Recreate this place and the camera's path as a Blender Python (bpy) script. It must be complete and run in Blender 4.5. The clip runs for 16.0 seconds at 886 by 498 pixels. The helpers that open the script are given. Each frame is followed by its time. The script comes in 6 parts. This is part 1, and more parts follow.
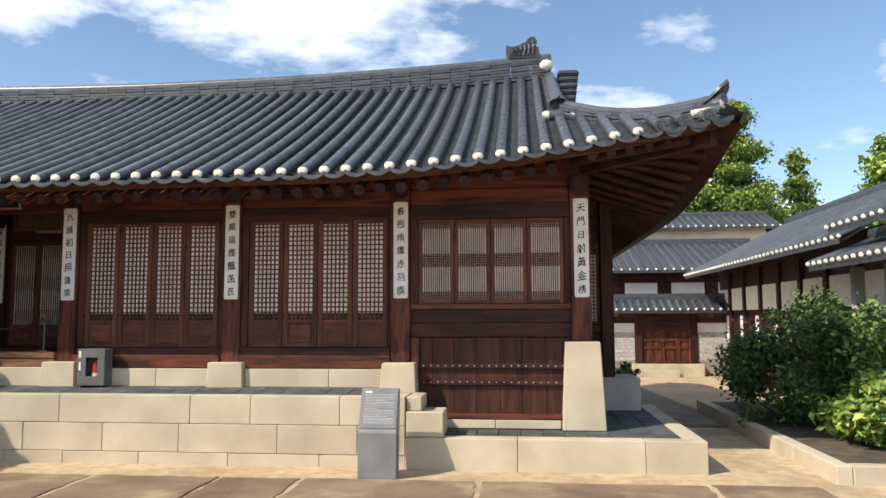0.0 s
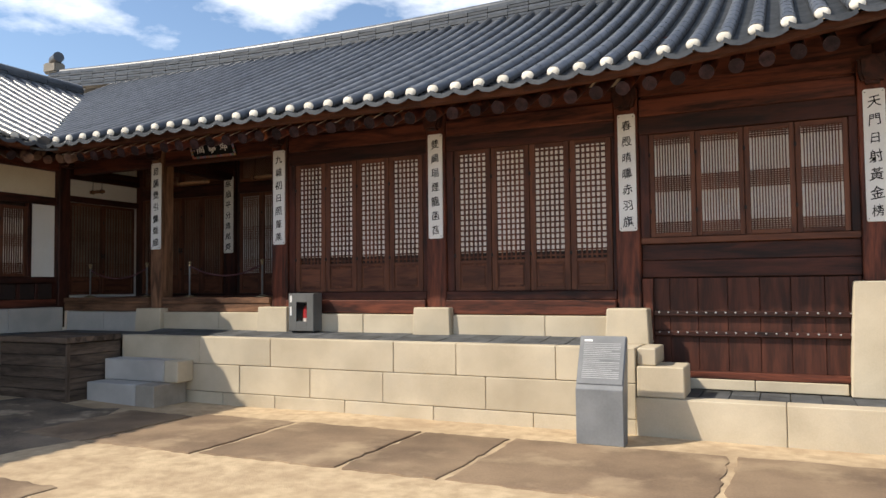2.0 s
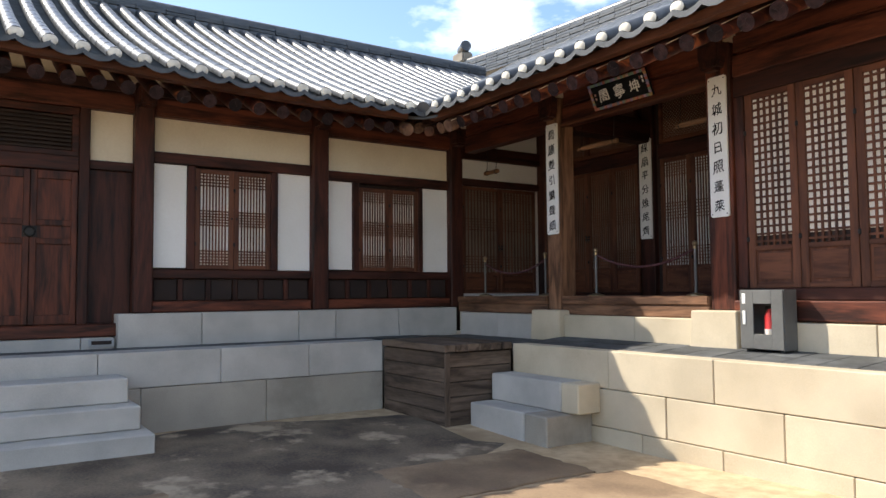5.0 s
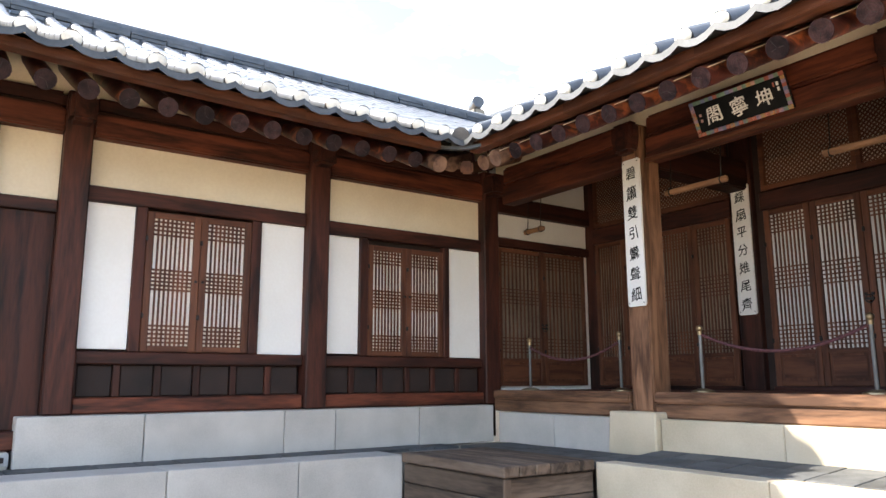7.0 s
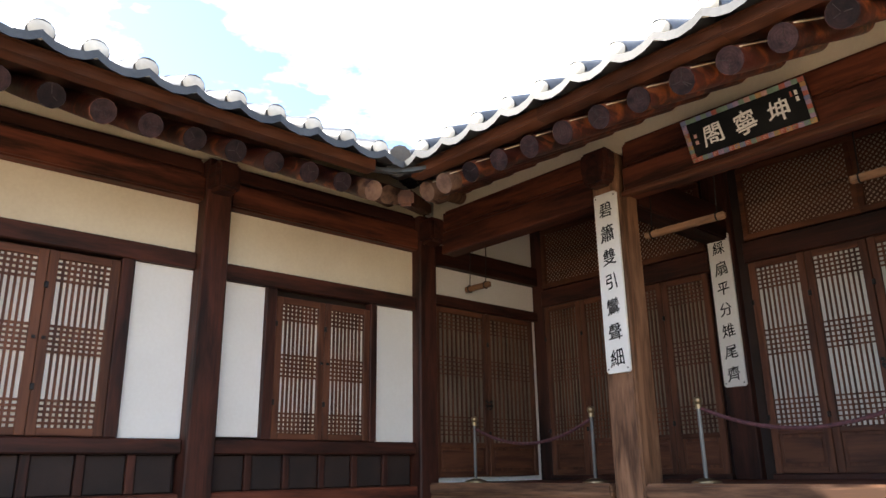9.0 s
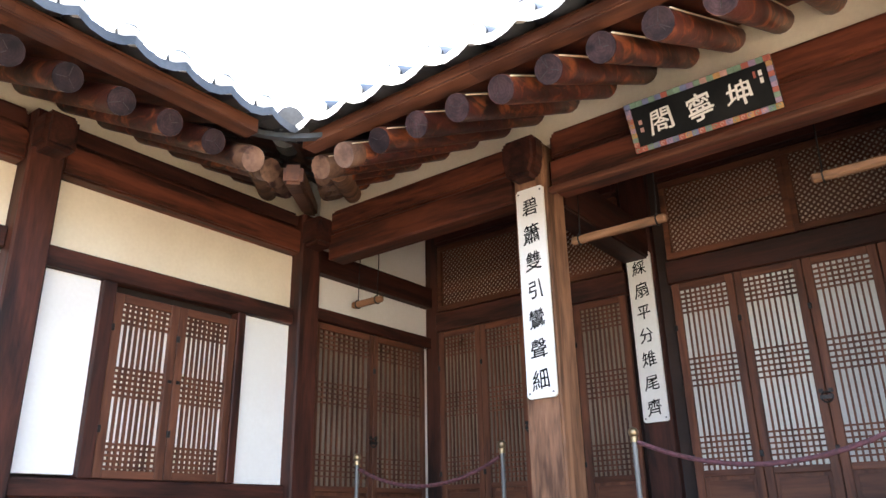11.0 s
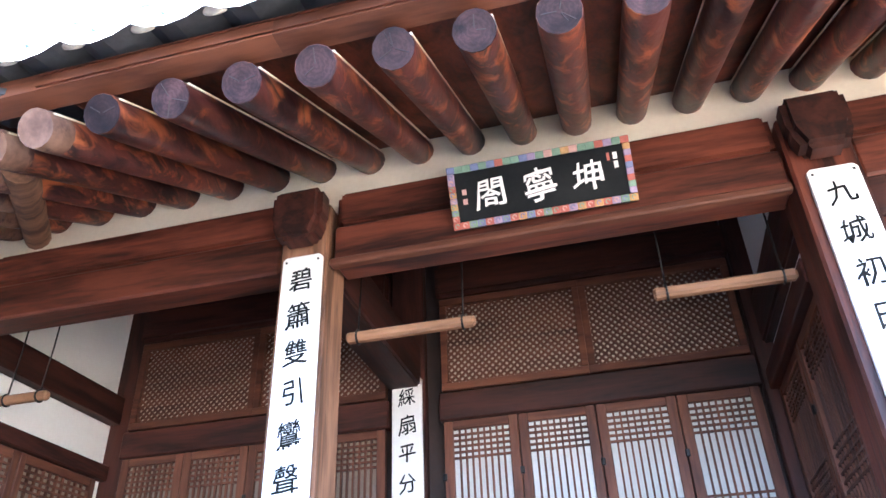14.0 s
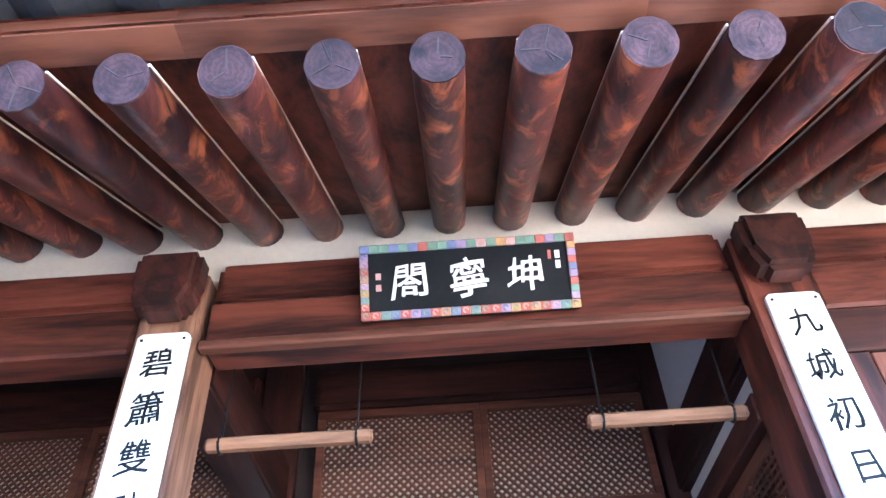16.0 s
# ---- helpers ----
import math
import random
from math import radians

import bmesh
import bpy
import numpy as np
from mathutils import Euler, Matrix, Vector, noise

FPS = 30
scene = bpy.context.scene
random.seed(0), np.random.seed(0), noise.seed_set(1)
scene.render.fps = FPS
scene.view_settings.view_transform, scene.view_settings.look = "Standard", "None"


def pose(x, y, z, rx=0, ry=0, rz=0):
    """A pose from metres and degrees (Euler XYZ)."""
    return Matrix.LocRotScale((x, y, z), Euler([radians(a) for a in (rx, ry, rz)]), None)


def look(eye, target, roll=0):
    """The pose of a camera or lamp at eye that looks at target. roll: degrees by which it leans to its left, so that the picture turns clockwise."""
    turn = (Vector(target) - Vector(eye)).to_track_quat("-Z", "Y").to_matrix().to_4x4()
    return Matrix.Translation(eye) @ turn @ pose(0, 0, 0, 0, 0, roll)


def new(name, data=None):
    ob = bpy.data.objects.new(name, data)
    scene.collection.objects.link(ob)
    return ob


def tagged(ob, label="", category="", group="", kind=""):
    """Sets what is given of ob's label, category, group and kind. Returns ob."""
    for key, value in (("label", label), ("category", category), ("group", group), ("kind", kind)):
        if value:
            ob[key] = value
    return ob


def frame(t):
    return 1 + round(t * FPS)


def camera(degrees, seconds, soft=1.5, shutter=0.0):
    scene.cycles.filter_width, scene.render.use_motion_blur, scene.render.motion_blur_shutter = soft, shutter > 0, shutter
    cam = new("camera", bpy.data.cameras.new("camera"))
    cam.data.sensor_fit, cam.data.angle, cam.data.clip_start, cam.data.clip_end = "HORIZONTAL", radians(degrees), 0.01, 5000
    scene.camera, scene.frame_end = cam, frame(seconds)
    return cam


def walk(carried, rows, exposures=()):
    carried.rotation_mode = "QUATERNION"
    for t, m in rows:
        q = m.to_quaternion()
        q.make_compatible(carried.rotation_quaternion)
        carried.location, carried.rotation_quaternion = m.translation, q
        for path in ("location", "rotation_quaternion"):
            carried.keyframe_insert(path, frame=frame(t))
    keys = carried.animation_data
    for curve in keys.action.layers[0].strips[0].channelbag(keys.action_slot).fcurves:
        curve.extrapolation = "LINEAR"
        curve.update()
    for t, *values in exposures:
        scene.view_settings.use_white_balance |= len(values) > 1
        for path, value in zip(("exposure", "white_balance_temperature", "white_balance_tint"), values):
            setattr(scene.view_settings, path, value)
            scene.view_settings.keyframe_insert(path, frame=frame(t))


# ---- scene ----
cam = camera(61.7, 16.0)
PATH = [
    (0, (-0.018, 0.093, 1.881), (-0.229, 2.074, 2.064), -0.2),
    (0.5, (-0.024, 0.447, 1.838), (-0.292, 2.42, 2.025), -0.4),
    (1, (-0.044, 0.859, 1.801), (-0.443, 2.814, 1.943), -0.4),
    (1.5, (-0.051, 1.263, 1.692), (-0.625, 3.175, 1.816), -0.5),
    (2, (-0.066, 1.68, 1.562), (-0.905, 3.494, 1.656), -0.6),
    (2.5, (-0.149, 2.068, 1.454), (-1.259, 3.729, 1.563), -0.4),
    (3, (-0.319, 2.507, 1.416), (-1.666, 3.984, 1.487), -0.4),
    (3.5, (-0.611, 2.924, 1.371), (-2.131, 4.22, 1.476), -0.3),
    (4, (-1.075, 3.334, 1.361), (-2.692, 4.497, 1.541), -0.3),
    (4.2, (-1.294, 3.556, 1.39), (-2.96, 4.657, 1.499), -0.3),
    (6.5, (-3.955, 4.863, 1.481), (-5.604, 5.97, 1.712), -0.0),
    (7, (-4.545, 5.104, 1.501), (-6.163, 6.227, 1.851), -0.2),
    (7.5, (-5.106, 5.417, 1.528), (-6.679, 6.562, 1.99), -0.5),
    (8, (-5.376, 5.53, 1.508), (-6.904, 6.719, 2.008), -0.7),
    (8.5, (-5.631, 5.71, 1.527), (-7.099, 6.944, 2.092), -0.8),
    (9, (-5.85, 5.822, 1.51), (-7.276, 7.103, 2.08), -0.9),
    (9.2, (-5.878, 5.906, 1.519), (-7.305, 7.186, 2.09), -0.7),
    (11.3, (-6.838, 6.501, 1.472), (-7.907, 8.024, 2.204), -1.4),
    (11.5, (-6.894, 6.558, 1.478), (-7.916, 8.091, 2.255), -1.4),
    (12, (-7.069, 6.771, 1.516), (-7.977, 8.358, 2.326), -1.6),
    (12.5, (-7.218, 6.943, 1.52), (-8.018, 8.58, 2.345), -1.6),
    (13, (-7.36, 7.131, 1.545), (-8.038, 8.803, 2.407), -1.6),
    (13.5, (-7.475, 7.309, 1.586), (-8.014, 8.997, 2.513), -1.9),
    (14, (-7.588, 7.468, 1.636), (-7.984, 9.122, 2.688), -2.2),
    (14.5, (-7.669, 7.618, 1.702), (-7.943, 9.251, 2.823), -2.5),
    (15, (-7.737, 7.753, 1.736), (-7.915, 9.359, 2.915), -2.8),
    (15.5, (-7.788, 7.885, 1.792), (-7.892, 9.441, 3.045), -2.9),
    (16, (-7.838, 7.98, 1.851), (-7.862, 9.489, 3.164), -3.2),
]
EXPOSURES = [(0.0, 0.28, 6450, 9), (2.0, 0.25, 6500, 10), (3.5, 0.3, 6450, 10), (4.0, 0.5, 6400, 9), (4.2, 0.58, 6350, 9), (6.3, 1.5, 6500, 10), (7.0, 2.02, 6450, 10), (8.0, 1.85, 6450, 11), (9.0, 1.68, 6450, 11), (11.3, 3.05, 5850, 10), (12.5, 3.5, 5400, 10), (14.0, 3.9, 4850, 11), (16.0, 4.3, 4400, 11)]
walk(cam, [(t, look(eye, target, roll)) for t, eye, target, roll in PATH], EXPOSURES)

# ---- light ----
SUN_TO = Vector((-0.77, -0.58, 0.91)).normalized()
world = bpy.data.worlds.new("sky")
scene.world = world
world.use_nodes = True
wn, wl = world.node_tree.nodes, world.node_tree.links
wn.clear()
sky = wn.new("ShaderNodeTexSky")
sky.sky_type, sky.sun_disc = "NISHITA", False
sky.sun_elevation = math.asin(SUN_TO.z)
sky.sun_rotation = math.atan2(SUN_TO.x, SUN_TO.y)
sky.air_density, sky.dust_density, sky.ozone_density = 1.0, 0.6, 2.0
coord = wn.new("ShaderNodeTexCoord")
stretch = wn.new("ShaderNodeMapping")
stretch.inputs["Scale"].default_value = (1.0, 1.0, 2.4)
stretch.inputs["Location"].default_value = (0.45, 0.75, 0.1)
cloud = wn.new("ShaderNodeTexNoise")
cloud.inputs["Scale"].default_value, cloud.inputs["Detail"].default_value, cloud.inputs["Roughness"].default_value = 3.2, 9.0, 0.56
ramp = wn.new("ShaderNodeValToRGB")
ramp.color_ramp.elements[0].position, ramp.color_ramp.elements[1].position = 0.5, 0.64
blend = wn.new("ShaderNodeMixRGB")
blend.inputs["Color2"].default_value = (8.5, 8.7, 9.0, 1)
back = wn.new("ShaderNodeBackground")
back.inputs["Strength"].default_value = 0.15
sky_out = wn.new("ShaderNodeOutputWorld")
wl.new(coord.outputs["Generated"], stretch.inputs["Vector"])
wl.new(stretch.outputs["Vector"], cloud.inputs["Vector"])
wl.new(cloud.outputs["Fac"], ramp.inputs["Fac"])
wl.new(ramp.outputs["Color"], blend.inputs["Fac"])
wl.new(sky.outputs["Color"], blend.inputs["Color1"])
wl.new(blend.outputs["Color"], back.inputs["Color"])
wl.new(back.outputs["Background"], sky_out.inputs["Surface"])
sun = new("sun", bpy.data.lights.new("sun", "SUN"))
sun.data.energy, sun.data.angle, sun.data.color = 4.6, radians(0.6), (1.0, 0.91, 0.77)
sun.matrix_world = look(SUN_TO * 40, (0, 0, 0))


# ---- materials ----
def material(name, dark, light, rough=0.7, scale=4.0, stretch_by=(1, 1, 1), bump=0.2, metal=0.0, fine=40.0, tint=0.15, spread=(0.3, 0.7), spec=0.5,
             distort=0.0, stain=None, stain_scale=0.6, stain_cut=(0.5, 0.7), stain_along=None):
    """Two noises between two colours, a per-object shift of both, relief, and optional large stains."""
    m = bpy.data.materials.new(name)
    m.use_nodes = True
    n, l = m.node_tree.nodes, m.node_tree.links
    bsdf = n["Principled BSDF"]
    tc, mp, info = n.new("ShaderNodeTexCoord"), n.new("ShaderNodeMapping"), n.new("ShaderNodeObjectInfo")
    mp.inputs["Scale"].default_value = stretch_by
    shift = n.new("ShaderNodeVectorMath")
    shift.operation = "MULTIPLY_ADD"
    shift.inputs[1].default_value = (7.0, 5.0, 3.0)
    l.new(info.outputs["Random"], shift.inputs[0])
    l.new(tc.outputs["Object"], shift.inputs[2])
    l.new(shift.outputs[0], mp.inputs["Vector"])
    big, small = n.new("ShaderNodeTexNoise"), n.new("ShaderNodeTexNoise")
    big.inputs["Scale"].default_value, big.inputs["Detail"].default_value = scale, 5.0
    small.inputs["Scale"].default_value, small.inputs["Detail"].default_value = fine, 3.0
    big.inputs["Distortion"].default_value = distort
    for t in (big, small):
        l.new(mp.outputs["Vector"], t.inputs["Vector"])
    mixed = n.new("ShaderNodeMath")
    mixed.operation = "MULTIPLY_ADD"
    mixed.inputs[1].default_value = 0.35
    l.new(small.outputs["Fac"], mixed.inputs[0])
    l.new(big.outputs["Fac"], mixed.inputs[2])
    cr = n.new("ShaderNodeValToRGB")
    cr.color_ramp.elements[0].position, cr.color_ramp.elements[1].position = spread[0] + 0.17, spread[1] + 0.17
    cr.color_ramp.elements[0].color, cr.color_ramp.elements[1].color = (*dark, 1), (*light, 1)
    l.new(mixed.outputs[0], cr.inputs["Fac"])
    col = cr.outputs["Color"]
    if stain:
        st, sc, mx = n.new("ShaderNodeTexNoise"), n.new("ShaderNodeValToRGB"), n.new("ShaderNodeMixRGB")
        st.inputs["Scale"].default_value, st.inputs["Detail"].default_value, st.inputs["Roughness"].default_value = stain_scale, 6.0, 0.6
        if stain_along:
            sm = n.new("ShaderNodeMapping")
            sm.inputs["Scale"].default_value = stain_along
            st.inputs["Distortion"].default_value = 1.2
            l.new(shift.outputs[0], sm.inputs["Vector"])
            l.new(sm.outputs["Vector"], st.inputs["Vector"])
        else:
            l.new(tc.outputs["Object"], st.inputs["Vector"])
        sc.color_ramp.elements[0].position, sc.color_ramp.elements[1].position = stain_cut
        l.new(st.outputs["Fac"], sc.inputs["Fac"])
        l.new(sc.outputs["Color"], mx.inputs["Fac"])
        l.new(col, mx.inputs["Color1"])
        mx.inputs["Color2"].default_value = (*stain, 1)
        col = mx.outputs["Color"]
    if tint:
        hs, vr = n.new("ShaderNodeHueSaturation"), n.new("ShaderNodeMapRange")
        vr.inputs["To Min"].default_value, vr.inputs["To Max"].default_value = 1 - tint, 1 + tint
        l.new(info.outputs["Random"], vr.inputs["Value"])
        l.new(vr.outputs["Result"], hs.inputs["Value"])
        l.new(col, hs.inputs["Color"])
        col = hs.outputs["Color"]
    l.new(col, bsdf.inputs["Base Color"])
    rr = n.new("ShaderNodeMapRange")
    rr.inputs["To Min"].default_value, rr.inputs["To Max"].default_value = max(0.02, rough - 0.1), min(1, rough + 0.1)
    l.new(small.outputs["Fac"], rr.inputs["Value"])
    l.new(rr.outputs["Result"], bsdf.inputs["Roughness"])
    bsdf.inputs["Metallic"].default_value = metal
    bsdf.inputs["Specular IOR Level"].default_value = spec
    if bump:
        bp = n.new("ShaderNodeBump")
        bp.inputs["Strength"].default_value, bp.inputs["Distance"].default_value = bump, 0.01
        l.new(mixed.outputs[0], bp.inputs["Height"])
        l.new(bp.outputs["Normal"], bsdf.inputs["Normal"])
    return m


ALONG = {"x": (0.12, 1, 1), "y": (1, 0.12, 1), "z": (1, 1, 0.12)}


def wood_set(name, dark, light, rough=0.6, **k):
    k.setdefault("spread", (0.34, 0.66))
    return {a: material(f"{name}_{a}", dark, light, rough, 9.0, s, 0.35, fine=60, spec=0.3, distort=0.8, **k) for a, s in ALONG.items()}


WOOD = wood_set("dark_stained_timber", (0.013, 0.005, 0.004), (0.07, 0.021, 0.013), 0.6, tint=0.3)
REDWOOD = wood_set("reddish_timber", (0.024, 0.0075, 0.005), (0.15, 0.042, 0.022), 0.55, tint=0.25)
FRAME = wood_set("joinery_timber", (0.06, 0.022, 0.0125), (0.145, 0.055, 0.029), 0.6, tint=0.15)
PALE = wood_set("pale_worn_timber", (0.16, 0.085, 0.045), (0.36, 0.19, 0.1), 0.65, tint=0.15)
WORN = wood_set("worn_brown_timber", (0.07, 0.034, 0.019), (0.25, 0.13, 0.073), 0.7, tint=0.15)
RAFTER = {a: material(f"round_log_{a}", (0.014, 0.005, 0.006), (0.085, 0.024, 0.018), 0.4, 9.0, ALONG[a], 0.35, fine=60, spec=0.35, distort=0.8, tint=0.3, spread=(0.38, 0.62),
                      stain=(0.33, 0.1, 0.036), stain_scale=9.0, stain_cut=(0.52, 0.68), stain_along={"x": (0.4, 1, 1), "y": (1, 0.4, 1), "z": (1, 1, 0.4)}[a]) for a in ALONG}
CORNERLOG = material("bleached_log", (0.10, 0.05, 0.032), (0.27, 0.155, 0.10), 0.75, 7, bump=0.3, tint=0.25, stain=(0.05, 0.02, 0.016), stain_scale=9, stain_cut=(0.5, 0.62))
PLANK = wood_set("red_brown_plank", (0.03, 0.0095, 0.006), (0.085, 0.026, 0.0145), 0.55, tint=0.1)
GREYWOOD = wood_set("weathered_planks", (0.05, 0.035, 0.026), (0.16, 0.115, 0.085), 0.8, tint=0.2)


def end_grain(name, axis):
    """A cut log end: grey-purple wood with growth rings round the log's own axis and dark checks."""
    m = material(name, (0.012, 0.007, 0.008), (0.055, 0.03, 0.03), 0.75, 16, tint=0.55, spec=0.2)
    n, l = m.node_tree.nodes, m.node_tree.links
    bsdf = n["Principled BSDF"]
    src = bsdf.inputs["Base Color"].links[0].from_socket
    tc, wave, ramp_, mul = n.new("ShaderNodeTexCoord"), n.new("ShaderNodeTexWave"), n.new("ShaderNodeValToRGB"), n.new("ShaderNodeMixRGB")
    wave.wave_type, wave.rings_direction = "RINGS", axis
    wave.inputs["Scale"].default_value, wave.inputs["Distortion"].default_value, wave.inputs["Detail Scale"].default_value = 22.0, 6.0, 4.0
    l.new(tc.outputs["Object"], wave.inputs["Vector"])
    ramp_.color_ramp.elements[0].color, ramp_.color_ramp.elements[1].color = (0.64, 0.58, 0.56, 1), (0.92, 0.84, 0.82, 1)
    l.new(wave.outputs["Fac"], ramp_.inputs["Fac"])
    mul.blend_type = "MULTIPLY"
    mul.inputs["Fac"].default_value = 1.0
    l.new(src, mul.inputs["Color1"])
    l.new(ramp_.outputs["Color"], mul.inputs["Color2"])
    l.new(mul.outputs["Color"], bsdf.inputs["Base Color"])
    return m


END_GRAIN = {"x": end_grain("log_end_x", "X"), "y": end_grain("log_end_y", "Y")}
STONE = material("pale_granite", (0.43, 0.36, 0.255), (0.60, 0.515, 0.38), 0.85, 1.6, bump=0.25, fine=120, tint=0.06, stain=(0.42, 0.37, 0.29), stain_scale=0.9, stain_cut=(0.5, 0.85))
STONE_GREY = material("grey_granite", (0.38, 0.36, 0.33), (0.54, 0.51, 0.47), 0.85, 2.0, bump=0.15, fine=120, tint=0.06)
STONE_WORN = material("worn_beige_granite", (0.30, 0.265, 0.22), (0.46, 0.41, 0.345), 0.88, 1.1, bump=0.3, fine=90, tint=0.1, stain=(0.22, 0.195, 0.165), stain_scale=1.4, stain_cut=(0.5, 0.78))
OLDSTONE = material("old_granite", (0.20, 0.18, 0.15), (0.34, 0.31, 0.26), 0.9, 1.5, bump=0.3, fine=70, tint=0.1)
PAVER = material("dark_clay_paver", (0.045, 0.048, 0.05), (0.10, 0.105, 0.11), 0.75, 5, bump=0.2, tint=0.2)
TILE = material("fired_roof_tile", (0.036, 0.04, 0.047), (0.09, 0.097, 0.108), 0.36, 5, bump=0.15, fine=50, tint=0.25, spec=0.6)
PANTILE = material("pan_roof_tile", (0.03, 0.034, 0.038), (0.075, 0.08, 0.088), 0.45, 5, bump=0.15, fine=50, tint=0.2)
CAP = material("lime_cap", (0.58, 0.54, 0.46), (0.82, 0.78, 0.68), 0.9, 8, bump=0.3, tint=0.08)
PLASTER = material("white_plaster", (0.80, 0.78, 0.74), (0.88, 0.87, 0.84), 0.9, 1.2, bump=0.05, tint=0.02)
PLASTER_WARM = material("cream_plaster", (0.70, 0.61, 0.47), (0.82, 0.74, 0.59), 0.9, 1.5, bump=0.08, tint=0.03)
PAPER = material("window_paper", (0.74, 0.70, 0.62), (0.86, 0.82, 0.75), 0.95, 2.0, bump=0.03, tint=0.06)
# dirty grey-brown paper, with the porch corner's deep shade added to its colour
PAPER_DARK = material("dirty_shaded_window_paper", (0.13, 0.10, 0.075), (0.215, 0.168, 0.128), 0.95, 2.0, bump=0.03, tint=0.1)
# PAPER darkened: the shade of recessed bays is put into its colour
PAPER_SHADE = material("shaded_window_paper", (0.50, 0.48, 0.445), (0.62, 0.60, 0.56), 0.95, 2.0, bump=0.03, tint=0.08)
# darker and browner than PAPER, for the transoms only
PAPER_TRANSOM = material("brownish_transom_paper", (0.40, 0.35, 0.285), (0.52, 0.46, 0.385), 0.95, 2.0, bump=0.03, tint=0.1)
# near-black for hollows and backings: their lack of light is in the colour
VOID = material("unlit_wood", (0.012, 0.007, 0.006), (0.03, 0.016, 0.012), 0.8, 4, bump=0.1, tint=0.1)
BOARD = material("white_painted_board", (0.72, 0.71, 0.68), (0.84, 0.83, 0.80), 0.55, 2.0, bump=0.03, tint=0.03)
INK = material("black_ink", (0.008, 0.008, 0.009), (0.02, 0.02, 0.02), 0.8, 8, bump=0.0, tint=0.0, spec=0.08)
LACQUER = material("black_lacquer", (0.005, 0.006, 0.007), (0.013, 0.014, 0.015), 0.6, 4, bump=0.05, tint=0.0, spec=0.12)
WHITEPAINT = material("white_paint", (0.74, 0.73, 0.70), (0.85, 0.84, 0.81), 0.6, 6, bump=0.0, tint=0.0)
IRON = material("black_iron", (0.012, 0.012, 0.013), (0.04, 0.038, 0.036), 0.5, 12, metal=0.7, bump=0.2)
BRASS = material("worn_brass", (0.24, 0.18, 0.10), (0.42, 0.32, 0.19), 0.4, 12, metal=0.9, bump=0.05)
ROPE = material("maroon_rope", (0.05, 0.018, 0.022), (0.115, 0.04, 0.05), 0.85, 40, bump=0.4)
STEEL = material("grey_powder_coat", (0.10, 0.10, 0.098), (0.145, 0.145, 0.14), 0.5, 3, bump=0.03)
SIGNGREY = material("grey_sign_panel", (0.15, 0.155, 0.16), (0.21, 0.215, 0.22), 0.42, 3, bump=0.03)
LETTER = material("pale_lettering", (0.30, 0.30, 0.30), (0.38, 0.38, 0.38), 0.6, 8, bump=0.0)
RED = material("extinguisher_red", (0.45, 0.015, 0.02), (0.58, 0.03, 0.03), 0.35, 6, bump=0.0)
RUBBER = material("black_rubber", (0.01, 0.01, 0.01), (0.025, 0.025, 0.025), 0.6, 8)
SAND = material("court_sand", (0.40, 0.29, 0.175), (0.60, 0.46, 0.29), 0.95, 7.0, bump=1.0, fine=90, tint=0, stain=(0.34, 0.235, 0.14), stain_scale=0.8, stain_cut=(0.46, 0.74))
WET = material("damp_earth", (0.065, 0.048, 0.035), (0.25, 0.19, 0.13), 0.88, 1.3, bump=0.9, fine=45, tint=0, spread=(0.36, 0.66), stain=(0.42, 0.33, 0.23), stain_scale=1.5, stain_cut=(0.55, 0.63))
MAT = material("brown_court_mat", (0.15, 0.098, 0.06), (0.29, 0.20, 0.122), 0.9, 1.6, bump=0.8, fine=45, tint=0.05, stain=(0.42, 0.31, 0.19), stain_scale=1.1, stain_cut=(0.52, 0.74))
GLASS = bpy.data.materials.new("clear_glass")
GLASS.use_nodes = True
GLASS.node_tree.nodes["Principled BSDF"].inputs["Transmission Weight"].default_value = 1.0
GLASS.node_tree.nodes["Principled BSDF"].inputs["Roughness"].default_value = 0.03
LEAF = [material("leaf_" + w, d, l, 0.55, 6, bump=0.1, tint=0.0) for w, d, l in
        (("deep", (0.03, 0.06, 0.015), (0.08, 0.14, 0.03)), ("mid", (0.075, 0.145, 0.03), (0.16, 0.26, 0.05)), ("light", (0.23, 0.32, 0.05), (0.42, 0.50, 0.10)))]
BARK = material("bark", (0.05, 0.035, 0.025), (0.13, 0.10, 0.075), 0.9, 8, bump=0.6)
PAINTS = [material("border_" + w, c, tuple(min(1, v * 1.4) for v in c), 0.6, 30, bump=0.0, tint=0.0) for w, c in
          (("red", (0.30, 0.085, 0.06)), ("blue", (0.13, 0.15, 0.27)), ("ochre", (0.36, 0.21, 0.08)), ("green", (0.14, 0.22, 0.16)), ("lilac", (0.24, 0.18, 0.28)), ("pink", (0.42, 0.25, 0.22)))]


# ---- building blocks ----
def along_x(y):
    """Wall coordinates (a along, d out of the wall, z) of a wall that faces -y."""
    return lambda a, d, z: (a, y - d, z)


def faces_east(x):
    return lambda a, d, z: (x + d, a, z)


def faces_west(x):
    return lambda a, d, z: (x - d, a, z)


PLAIN = lambda a, b, c: (a, b, c)


def thing(name, at, label="", category="", group="", kind=""):
    """An Empty at a thing's base."""
    ob = new(name)
    ob.location = at
    ob.empty_display_size = 0.1
    return tagged(ob, label, category, group, kind)


